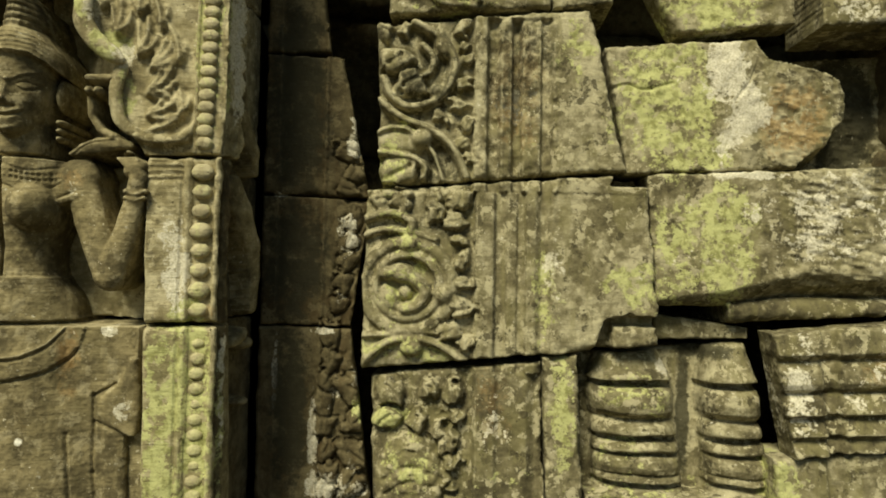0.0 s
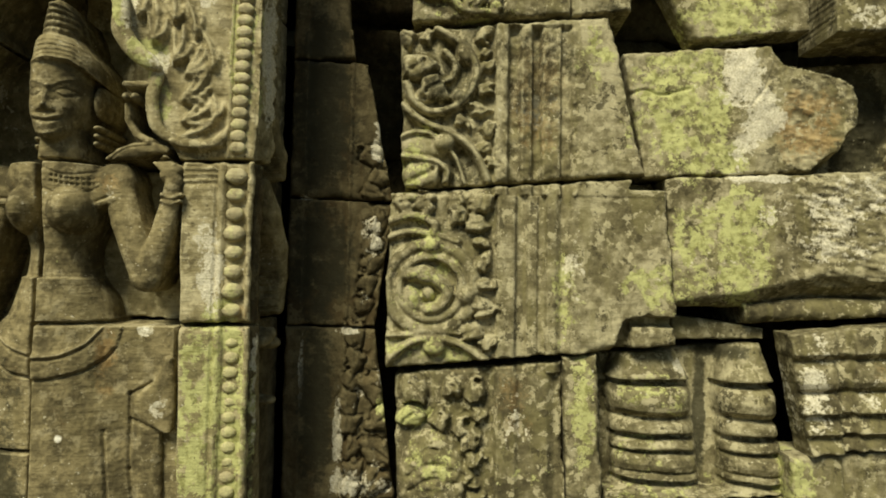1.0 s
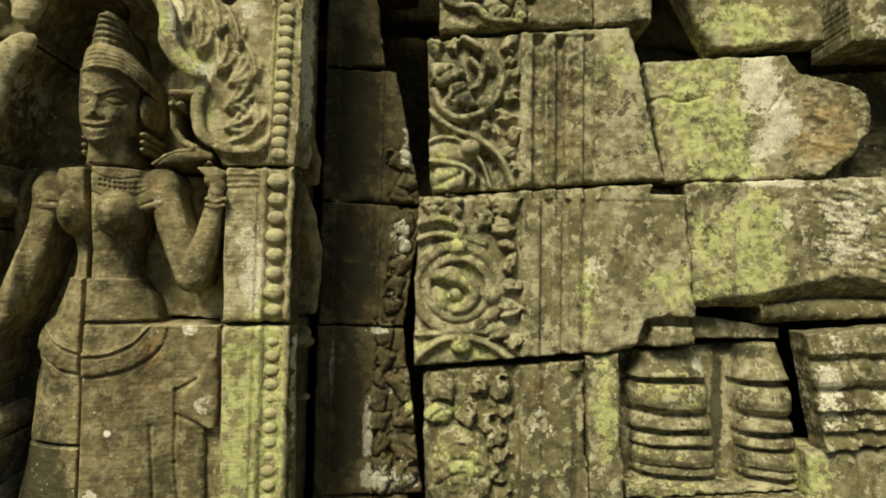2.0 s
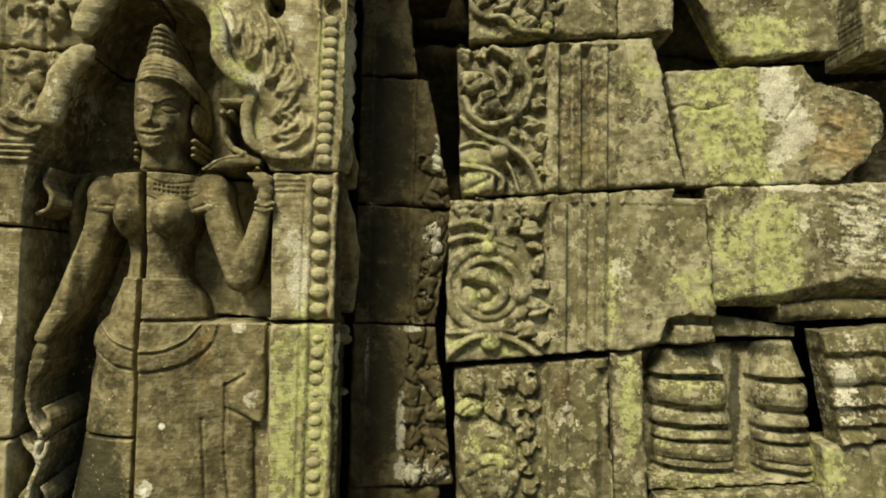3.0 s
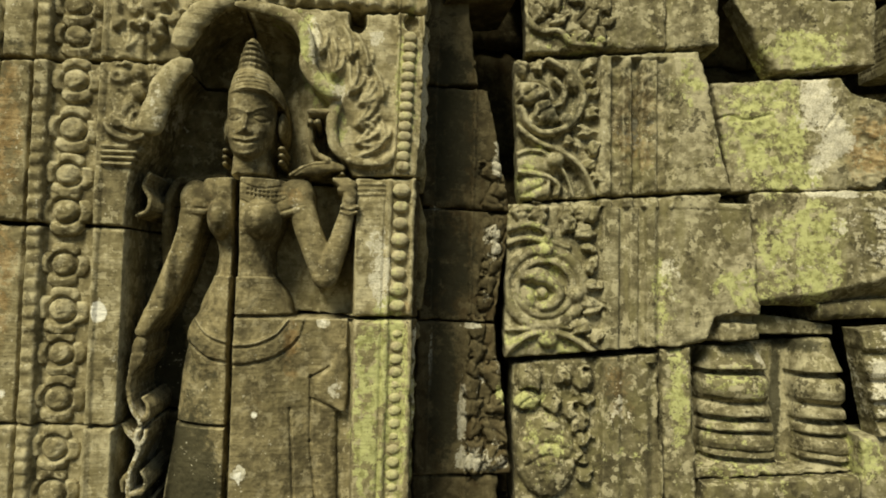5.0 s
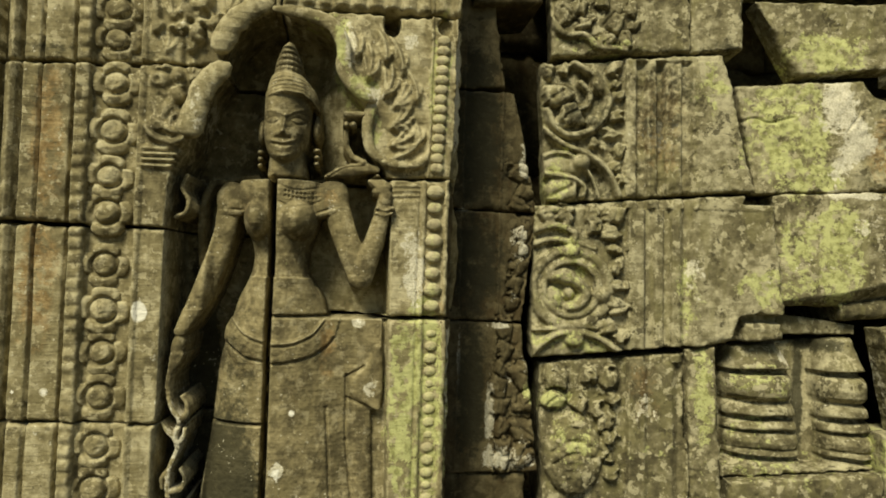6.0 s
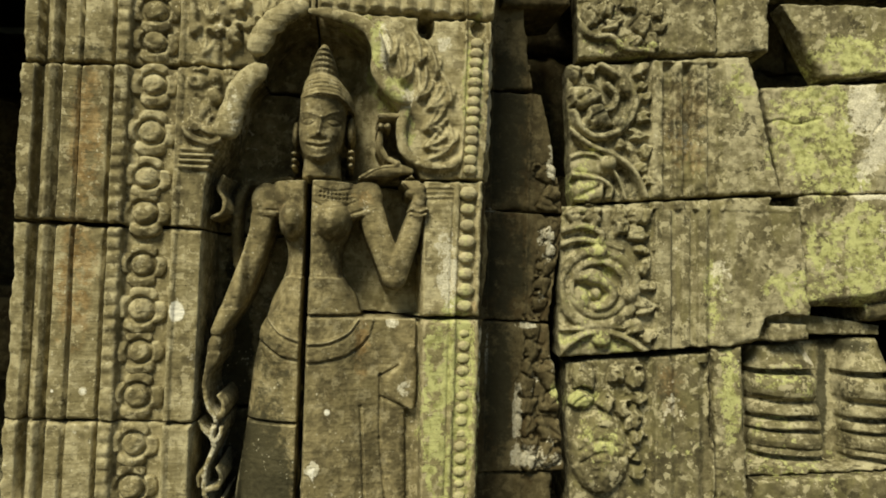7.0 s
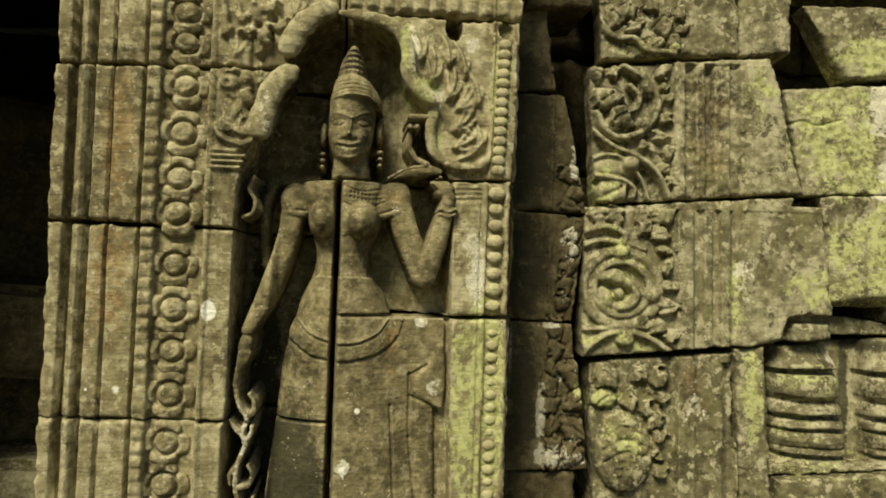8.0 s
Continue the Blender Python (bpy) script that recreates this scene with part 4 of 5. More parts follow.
def figure_masks(u, z):
    return {
        "lichen": spots(u, z, (-0.292, 1.557, 0.0569, 0.1024, 0.12), (-0.373, 1.353, 0.0910, 0.0683, 0.10), (-0.337, 1.265, 0.1024, 0.1138, 0.10)),
        # Bloom, plus painted highlights on breast, shoulder and forearm.
        "bloom": spots(u, z, (-0.164, 1.550, 0.0273, 0.0455, 0.42), (-0.512, 1.180, 0.0300, 0.1700, 0.48), (-0.520, 1.362, 0.0228, 0.0341, 0.3), (-0.328, 1.931, 0.0455, 0.0228, 0.30), (-0.141, 1.300, 0.0341, 0.0341, 0.45), (-0.165, 1.434, 0.0205, 0.0137, 0.6), (-0.290, 1.257, 0.0068, 0.0068, 1.2), (-0.316, 1.143, 0.0205, 0.0284, 0.55), (-0.295, 1.645, 0.0500, 0.0420, 0.30), (-0.225, 1.665, 0.0300, 0.0250, 0.34), (-0.130, 1.620, 0.0200, 0.0700, 0.34), (-0.318, 1.800, 0.0300, 0.0300, 0.16), (-0.320, 1.781, 0.0228, 0.0114, 0.15)),
        "lime": spots(u, z, (-0.163, 1.436, 0.0140, 0.0100, 0.45), (-0.290, 1.257, 0.0057, 0.0057, 0.9), (-0.316, 1.137, 0.0148, 0.0216, 0.52), (-0.164, 1.552, 0.0159, 0.0250, 0.40)),
        "rust": spots(u, z, (-0.228, 1.679, 0.0341, 0.0341, 0.45), (-0.225, 1.380, 0.0240, 0.0900, 0.66), (-0.310, 1.738, 0.0455, 0.0159, 0.4), (-0.260, 1.299, 0.0910, 0.1138, 0.25), (-0.407, 1.643, 0.0796, 0.0796, 0.36), (-0.395, 1.350, 0.0500, 0.0700, 0.40), (-0.440, 1.540, 0.0300, 0.1000, 0.36)),
        # Two left-hand spots paint the jamb's shadow onto the figure's lower half.
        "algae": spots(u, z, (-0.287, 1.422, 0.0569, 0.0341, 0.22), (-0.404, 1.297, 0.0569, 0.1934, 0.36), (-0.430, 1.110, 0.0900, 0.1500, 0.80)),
    }


def relief_statue(name, where, shape, masks, u0, u1, z0, z1, floor_h, label, cell=0.0022, material=None):
    """A figure in half relief: its surface, closed off where it sinks into the wall."""
    nu, nv = int((u1 - u0) / cell), int((z1 - z0) / cell)
    u, z = np.meshgrid(np.linspace(u0, u1, nu + 1), np.linspace(z0, z1, nv + 1))
    h = shape(u, z)
    floor_h = floor_h(u, z)
    keep = h > floor_h
    # one more row of vertices round the figure, sunk into the wall
    grown = keep.copy()
    grown[1:] |= keep[:-1]
    grown[:-1] |= keep[1:]
    grown[:, 1:] |= grown[:, :-1].copy()
    grown[:, :-1] |= grown[:, 1:].copy()
    h = np.where(keep, h, floor_h - 0.02)
    x, y, zz = where(u, z, h)
    ok = (grown[:-1, :-1] & grown[1:, :-1] & grown[1:, 1:] & grown[:-1, 1:]).ravel()
    w = nu + 1
    k = (np.arange(nv)[:, None] * w + np.arange(nu)[None, :]).ravel()[ok]
    quads = np.stack([k, k + 1, k + w + 1, k + w], 1)
    used, index = np.unique(quads, return_inverse=True)
    verts = np.stack([x.ravel(), y.ravel(), zz.ravel()], 1)[used]
    layers = {key: v.ravel()[used] for key, v in masks(u, z).items()}
    ob = link(name, verts, index.reshape(-1, 4).tolist(), material or FIGURE, None, None, layers)
    return tagged(ob, label, "statue")


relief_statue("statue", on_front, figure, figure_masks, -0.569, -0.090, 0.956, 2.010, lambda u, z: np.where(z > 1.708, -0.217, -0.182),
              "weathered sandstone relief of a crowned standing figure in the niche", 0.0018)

# ---- the side of the pilaster, with half of a second figure ----


def carve_side(u, z):
    lip = np.where(z > 1.729, 0.052, 0.018)
    tip = np.abs(np.sin(z * math.pi / 0.046 + 0.6 * value_noise(u, z, 0.05, 22)))
    lip = lip * np.where(z > 1.729, 0.84 + 0.22 * tip, 1.0)
    flare = 0.004 + np.where(z > 1.729, 0.009, 0.005) * u / lip
    return np.where(u < lip, flare + 0.003 * tip * (u > lip * 0.55), -0.046)


def side_masks(u, z):
    return {"bloom": spots(u, z, (0.030, 1.930, 0.0350, 0.2000, 0.62), (0.030, 2.200, 0.0350, 0.1500, 0.50), (0.012, 1.300, 0.0150, 0.2500, 0.45)),
            "lichen": spots(u, z, (0.010, 1.900, 0.0200, 0.1800, 0.50), (0.010, 1.250, 0.0150, 0.2000, 0.50))}


side = wall("wall_pilaster_side", "shaded carved side of the pilaster, dark damp sandstone with an arm in relief")
# Lower side blocks use the darker copy; their shade is in the colour.
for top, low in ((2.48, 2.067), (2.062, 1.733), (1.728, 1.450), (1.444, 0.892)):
    stone_block(side, ((0.0, top), (0.255, top), (0.255, low), (0.0, low)), on_side, carve_side, side_masks, deep=0.05, cell=0.003, edge=0.004, material=STONE if low > 1.5 else SHADED)
stone_block(side, ((0.0, 0.888), (0.255, 0.888), (0.255, 0.0), (0.0, 0.0)), on_side, deep=0.05, cell=0.02, material=SHADED)


def side_figure(u, z):
    h = np.full(u.shape, -0.3)
    h = slab(h, u, z, line((0.0, 1.72), (0.0, 0.95)), line((0.075, 1.72), (0.055, 1.58), (0.085, 1.44), (0.115, 1.2), (0.13, 0.95)), 0.95, 1.70, -0.044, 0.040)
    h = limb(h, u, z, [(0.070, 1.69, 0.030, -0.022), (0.100, 1.645, 0.030, -0.014), (0.142, 1.585, 0.025, -0.010), (0.158, 1.53, 0.021, -0.012), (0.166, 1.47, 0.017, -0.016)])
    h = limb(h, u, z, [(0.10, 1.90, 0.030, -0.035), (0.115, 1.82, 0.028, -0.028), (0.15, 1.765, 0.020, -0.016), (0.165, 1.73, 0.014, -0.016)])
    h = lump(h, u, z, 0.155, 1.40, 0.024, 0.014, -0.03, 0.028)
    h = lump(h, u, z, 0.110, 1.415, 0.040, 0.014, -0.02, 0.022, 20)
    h = lump(h, u, z, 0.150, 1.29, 0.018, 0.010, -0.03, 0.024)
    for zz in (1.45, 1.715):
        h = groove(h, u, z, [(0.0, zz), (0.3, zz)], 0.003, 0.02)
    return h + 0.0015 * rough(u, z, 31)


relief_statue("statue", on_side, side_figure, no_masks, 0.02, 0.2, 0.95, 1.93, lambda u, z: np.full(u.shape, -0.050),
              "dark sandstone relief of an arm and hip on the pilaster's side", 0.003, FIGURE)

# ---- the recessed strip beside it ----


def carve_recess(u, z):
    a, b = 0.065, 0.173
    h = np.where(u < a + 0.012, 0.004, np.where(u < b - 0.008, -0.006, 0.0))
    h = np.where((u > b - 0.008) & (u < b), 0.004, h)
    for k in range(8):
        h = lobe(h, u, z, b + 0.012 + 0.007 * math.sin(k * 1.3), 1.085 + 0.046 * k, 0.023, 250 + 25 * math.sin(k * 2.1), 0.018, 0.0, 0.0)
    for cu, cz, size, turn in ((0.236, 1.300, 0.036, 140), (0.252, 1.235, 0.030, 200), (0.240, 1.165, 0.036, 130), (0.238, 1.105, 0.030, 230)):
        h = lobe(h, u, z, cu, cz, size, turn, 0.022, 0.0, 0.0)
    for k in range(5):
        h = lobe(h, u, z, 0.205 + 0.006 * k, 1.475 + 0.042 * k, 0.021, 240 + 20 * math.sin(k * 1.7), 0.014, 0.0, 0.0)
    for cu, cz, size, turn in ((0.212, 1.790, 0.026, 160), (0.228, 1.740, 0.022, 220), (0.214, 1.708, 0.020, 150)):
        h = lobe(h, u, z, cu, cz, size, turn, 0.014, 0.0, 0.0)
    return h


def recess_masks(u, z):
    return {
        "bloom": spots(u, z, (0.232, 1.824, 0.0341, 0.0796, 0.50), (0.221, 1.611, 0.0387, 0.0796, 0.46), (0.157, 1.216, 0.0160, 0.1024, 0.60), (0.079, 1.331, 0.0102, 0.1251, 0.48), (0.203, 1.101, 0.1024, 0.0501, 0.50),
                       (0.177, 1.418, 0.0455, 0.0114, 0.6), (0.246, 1.147, 0.0387, 0.0796, 0.42), (0.078, 1.694, 0.0228, 0.0091, 0.6), (0.193, 1.285, 0.0341, 0.1138, 0.34), (0.205, 1.471, 0.0273, 0.0683, 0.36), (0.243, 1.332, 0.0228, 0.0683, 0.42)),
        "lichen": spots(u, z, (0.256, 1.268, 0.0250, 0.0455, 0.6), (0.271, 1.170, 0.0137, 0.1024, 0.3), (0.243, 1.753, 0.0228, 0.0683, 0.2)),
        "rust": spots(u, z, (0.105, 1.748, 0.0683, 0.1820, 0.3), (0.120, 1.216, 0.0569, 0.1365, 0.3)),
        # Stain and painted shade along the strip's left part.
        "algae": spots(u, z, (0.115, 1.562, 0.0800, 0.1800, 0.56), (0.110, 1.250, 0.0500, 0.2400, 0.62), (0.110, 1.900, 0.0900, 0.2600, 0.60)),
    }


recess = wall("wall_recess", "recessed strip of dark damp sandstone blocks carved with curling leaves")
K1, K2, K3 = 1.693, 1.426, 1.062
LEFT = 0.045
J = 1.985
# Blocks take the darkened stone, so the strip's shade is partly in colour.
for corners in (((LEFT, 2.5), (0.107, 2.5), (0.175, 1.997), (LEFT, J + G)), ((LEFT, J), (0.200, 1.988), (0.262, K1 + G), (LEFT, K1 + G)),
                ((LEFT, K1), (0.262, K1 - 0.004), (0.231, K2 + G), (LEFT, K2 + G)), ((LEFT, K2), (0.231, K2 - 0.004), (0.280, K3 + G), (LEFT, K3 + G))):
    stone_block(recess, corners, on_recess, carve_recess, recess_masks, deep=0.2, cell=0.003, material=SHADED, wear=0.003)
stone_block(recess, ((0.082, 2.372), (0.253, 2.389), (0.258, 2.206), (0.085, 2.188)), on_recess, lambda u, z: 0.006 * rough(u, z, 45), recess_masks, 0.2, material=SHADED, lean=(0.02, 0, 0))
stone_block(recess, ((LEFT, K3), (0.25, K3 - 0.004), (0.25, 0.55), (LEFT, 0.55)), on_recess, carve_recess, recess_masks, deep=0.2, cell=0.006, material=SHADED, lean=(-0.01, 0, 0))
stone_block(recess, ((LEFT, 0.546), (0.25, 0.546), (0.25, 0.0), (LEFT, 0.0)), on_recess, deep=0.2, cell=0.02, material=SHADED)

# ---- the slumped wall on the right ----


def carve_right(u, z):
    h = np.zeros(u.shape)
    # upper carved block: scroll, fillets
    row = (z > 1.711) & (z < 2.082)
    p = profile(u, (0, -0.010), (0.473, -0.0140), (0.475, 0.0020), (0.499, 0.0020), (0.505, -0.0204), (0.522, -0.0204), (0.531, -0.0034), (0.550, -0.0051),
                (0.556, -0.0238), (0.567, -0.0238), (0.575, -0.0034), (0.610, -0.0034), (0.616, -0.0204), (0.629, -0.0140), (0.638, 0.0020), (3, 0.002))
    h = np.where(row, p, h)
    s = np.where(row, p, -0.2)
    s = np.where(row & (u < 0.474), -0.016, s)
    for cu, cz, size, turn in ((0.449, 2.064, 0.0180, 70), (0.452, 2.022, 0.0140, 40), (0.457, 1.992, 0.0165, 20), (0.457, 1.942, 0.0165, 10), (0.443, 1.895, 0.0180, 340), (0.406, 1.868, 0.0165, 320), (0.464, 1.860, 0.0180, 50), (0.457, 1.815, 0.0165, 20), (0.466, 1.782, 0.0140, 330), (0.287, 2.052, 0.0190, 130), (0.324, 2.053, 0.0165, 60)):
        s = lobe(s, u, z, cu, cz, size, turn, 0.024, -0.014)
    s = stem(s, u, z, [(0.349, 2.070), (0.401, 2.036), (0.433, 1.987), (0.425, 1.941), (0.391, 1.901), (0.337, 1.888), (0.302, 1.913), (0.286, 1.950)], 0.0105, 0.024, -0.012)
    s = hollow(s, u, z, 0.385, 2.000, 0.030, 0.045, 0.010, 20)
    s = stem(s, u, z, [(0.352, 1.950), (0.382, 1.966), (0.388, 1.996), (0.366, 2.022)], 0.0090, 0.020, -0.014)
    s = lobe(s, u, z, 0.311, 1.992, 0.0330, 14, 0.032, -0.012)
    s = lobe(s, u, z, 0.340, 1.938, 0.0330, 192, 0.032, -0.012)
    s = dome(s, u, z, 0.397, 1.923, 0.0185, 0.0165, 0.030, 0, -0.014)
    s = dome(s, u, z, 0.409, 2.019, 0.0190, 0.0300, 0.030, 28, -0.014)
    s = stem(s, u, z, [(0.270, 1.906), (0.322, 1.866), (0.386, 1.840), (0.425, 1.811), (0.446, 1.775), (0.460, 1.742)], 0.0100, 0.024, -0.010)
    s = dome(s, u, z, 0.318, 1.812, 0.060, 0.030, 0.018, -6, -0.012)
    s = stem(s, u, z, [(0.272, 1.832), (0.302, 1.843), (0.332, 1.842), (0.352, 1.832)], 0.0080, 0.022, -0.010)
    s = hollow(s, u, z, 0.408, 1.777, 0.026, 0.044, 0.016, 26)
    s = stem(s, u, z, [(0.375, 1.815), (0.392, 1.790), (0.404, 1.760), (0.412, 1.735)], 0.0060, 0.016, -0.012)
    s = dome(s, u, z, 0.366, 1.821, 0.0250, 0.0230, 0.034, 0, -0.012)
    s = lobe(s, u, z, 0.330, 1.757, 0.0400, 8, 0.032, -0.012)
    s = stem(s, u, z, [(0.278, 1.790), (0.312, 1.786), (0.350, 1.780), (0.376, 1.760), (0.372, 1.738)], 0.0085, 0.026, -0.010)
    s = dome(s, u, z, 0.296, 1.750, 0.0200, 0.0200, 0.024, 0, -0.012)
    h = np.where(row & (u >= 0.489) & (u < 0.645), h + 0.0055 * value_noise(u * 1.6, z, 0.030, 47) + 0.0030 * value_noise(u, z, 0.011, 48), h)
    h = np.where(row & (u < 0.489), s, h)
    # middle carved block: medallion
    row = (z > 1.341) & (z <= 1.711)
    p = profile(u, (0, -0.006), (0.478, -0.0132), (0.483, 0.0000), (0.517, 0.0010), (0.524, -0.0150), (0.540, -0.0150), (0.547, -0.0040), (0.563, -0.0050), (0.568, -0.0130), (0.579, -0.0120), (0.585, 0.0010), (0.601, 0.0000), (0.614, -0.0140), (0.625, -0.0120), (0.635, 0.0000), (3, 0.002))
    s = p
    m = (0.345, 1.513)
    s = np.where(np.hypot(u - m[0], z - m[1]) < 0.0978, -0.004, s)
    s = ring(s, u, z, *m, 0.0910, 0.0137, 0.013, -0.006)
    s = ring(s, u, z, *m, 0.0648, 0.0114, 0.013, -0.006)
    s = np.where(np.hypot(u - m[0], z - m[1]) < 0.0569, s - 0.013, s)
    s = stem(s, u, z, [(0.304, 1.538), (0.334, 1.547), (0.360, 1.526), (0.380, 1.502), (0.366, 1.474), (0.340, 1.466)], 0.0150, 0.030, -0.014)
    s = dome(s, u, z, 0.333, 1.536, 0.0319, 0.0171, 0.030, -20, -0.014)
    s = dome(s, u, z, 0.308, 1.487, 0.0200, 0.0320, 0.026, 20, -0.014)
    s = dome(s, u, z, 0.340, 1.500, 0.0140, 0.0180, 0.020, 0, -0.014)
    s = dome(s, u, z, 0.418, 1.499, 0.0216, 0.0216, 0.026, 0, -0.008)
    s = dome(s, u, z, 0.346, 1.601, 0.0239, 0.0205, 0.026, 0, -0.008)
    s = stem(s, u, z, [(0.247, 1.612), (0.293, 1.628), (0.346, 1.624), (0.399, 1.610)], 0.0080, 0.014, -0.006)
    s = stem(s, u, z, [(0.254, 1.354), (0.299, 1.394), (0.351, 1.408), (0.409, 1.397), (0.463, 1.362)], 0.0091, 0.016, -0.006)
    s = stem(s, u, z, [(0.252, 1.411), (0.310, 1.415), (0.350, 1.422), (0.414, 1.420)], 0.0068, 0.012, -0.006)
    s = dome(s, u, z, 0.355, 1.391, 0.0239, 0.0205, 0.024, 0, -0.008)
    s = lobe(s, u, z, 0.292, 1.690, 0.0273, 160, 0.024, -0.008)
    s = lobe(s, u, z, 0.329, 1.685, 0.0228, 60, 0.022, -0.008)
    s = stem(s, u, z, [(0.260, 1.651), (0.304, 1.663), (0.349, 1.648), (0.349, 1.624)], 0.0102, 0.018, -0.006)
    for cu, cz, size, turn in ((0.397, 1.669, 0.0228, 110), (0.449, 1.697, 0.0273, 60), (0.440, 1.650, 0.0216, 350), (0.456, 1.611, 0.0171, 20), (0.453, 1.568, 0.0182, 60), (0.465, 1.524, 0.0159, 0), (0.461, 1.471, 0.0239, 350), (0.428, 1.424, 0.0216, 0), (0.467, 1.402, 0.0171, 30), (0.397, 1.704, 0.0171, 90)):
        s = lobe(s, u, z, cu, cz, size, turn, 0.023, -0.008)
    h = np.where(row & (u < 0.828), np.where(u < 0.492, s, p), h)
    # a broken corner with a strip of moulding below
    brink = np.interp(u, [0.710, 0.728, 0.739, 0.789, 0.859], [1.369, 1.415, 1.450, 1.466, 1.462]) + 0.004 * value_noise(u, z, 0.012, 57)
    chip = step(brink - z, -0.002, 0.004) * (u < 0.862) * (u > 0.705)
    stub = -0.044 + 0.030 * inside(z, 1.396, 1.442, 0.006) + 0.006 * rough(u, z, 49) + 0.004 * value_noise(u * 0.4, z, 0.012, 50)
    h = np.where(row & (chip > 0), h * (1 - chip) + chip * np.where(u > 0.760, stub, -0.055), h)
    # lower carved block
    row = z <= 1.341
    p = profile(u, (0, -0.008), (0.477, -0.0144), (0.486, 0.0020), (0.522, 0.0000), (0.531, -0.0072), (0.587, -0.0036), (0.604, -0.0180), (3, -0.010))
    s = p
    for cu, cz, size, turn in ((0.313, 1.300, 0.0307, 100), (0.303, 1.241, 0.0250, 200), (0.369, 1.243, 0.0228, 60), (0.393, 1.303, 0.0205, 90), (0.441, 1.302, 0.0228, 80), (0.447, 1.253, 0.0193, 20), (0.432, 1.204, 0.0228, 60), (0.441, 1.163, 0.0205, 20), (0.431, 1.123, 0.0193, 330), (0.412, 1.224, 0.0182, 70), (0.454, 1.079, 0.0193, 10)):
        s = lobe(s, u, z, cu, cz, size, turn, 0.024, -0.008)
    s = dome(s, u, z, 0.354, 1.120, 0.0705, 0.0967, 0.030, 0, -0.006)
    s = np.where(np.hypot((u - 0.354) / 0.0705, (z - 1.120) / 0.0967) < 1, s + 0.006 * rough(u, z, 95) + 0.003 * value_noise(u, z, 0.009, 96), s)
    for k in range(3):
        s = np.where(np.hypot((u - 0.354) / 0.0683, (z - 1.120) / 0.0933) < 1, groove(s, u, z, curve([(0.308, 1.158 - 0.032 * k), (0.353, 1.182 - 0.030 * k), (0.402, 1.161 - 0.024 * k)]) , 0.0045, 0.006 + 0.006 * value_noise(u, z, 0.02, 97)), s)
    h = np.where(row & (u < 0.621), s, h)
    return np.where(u < 0.476, worn(h, 1), h)


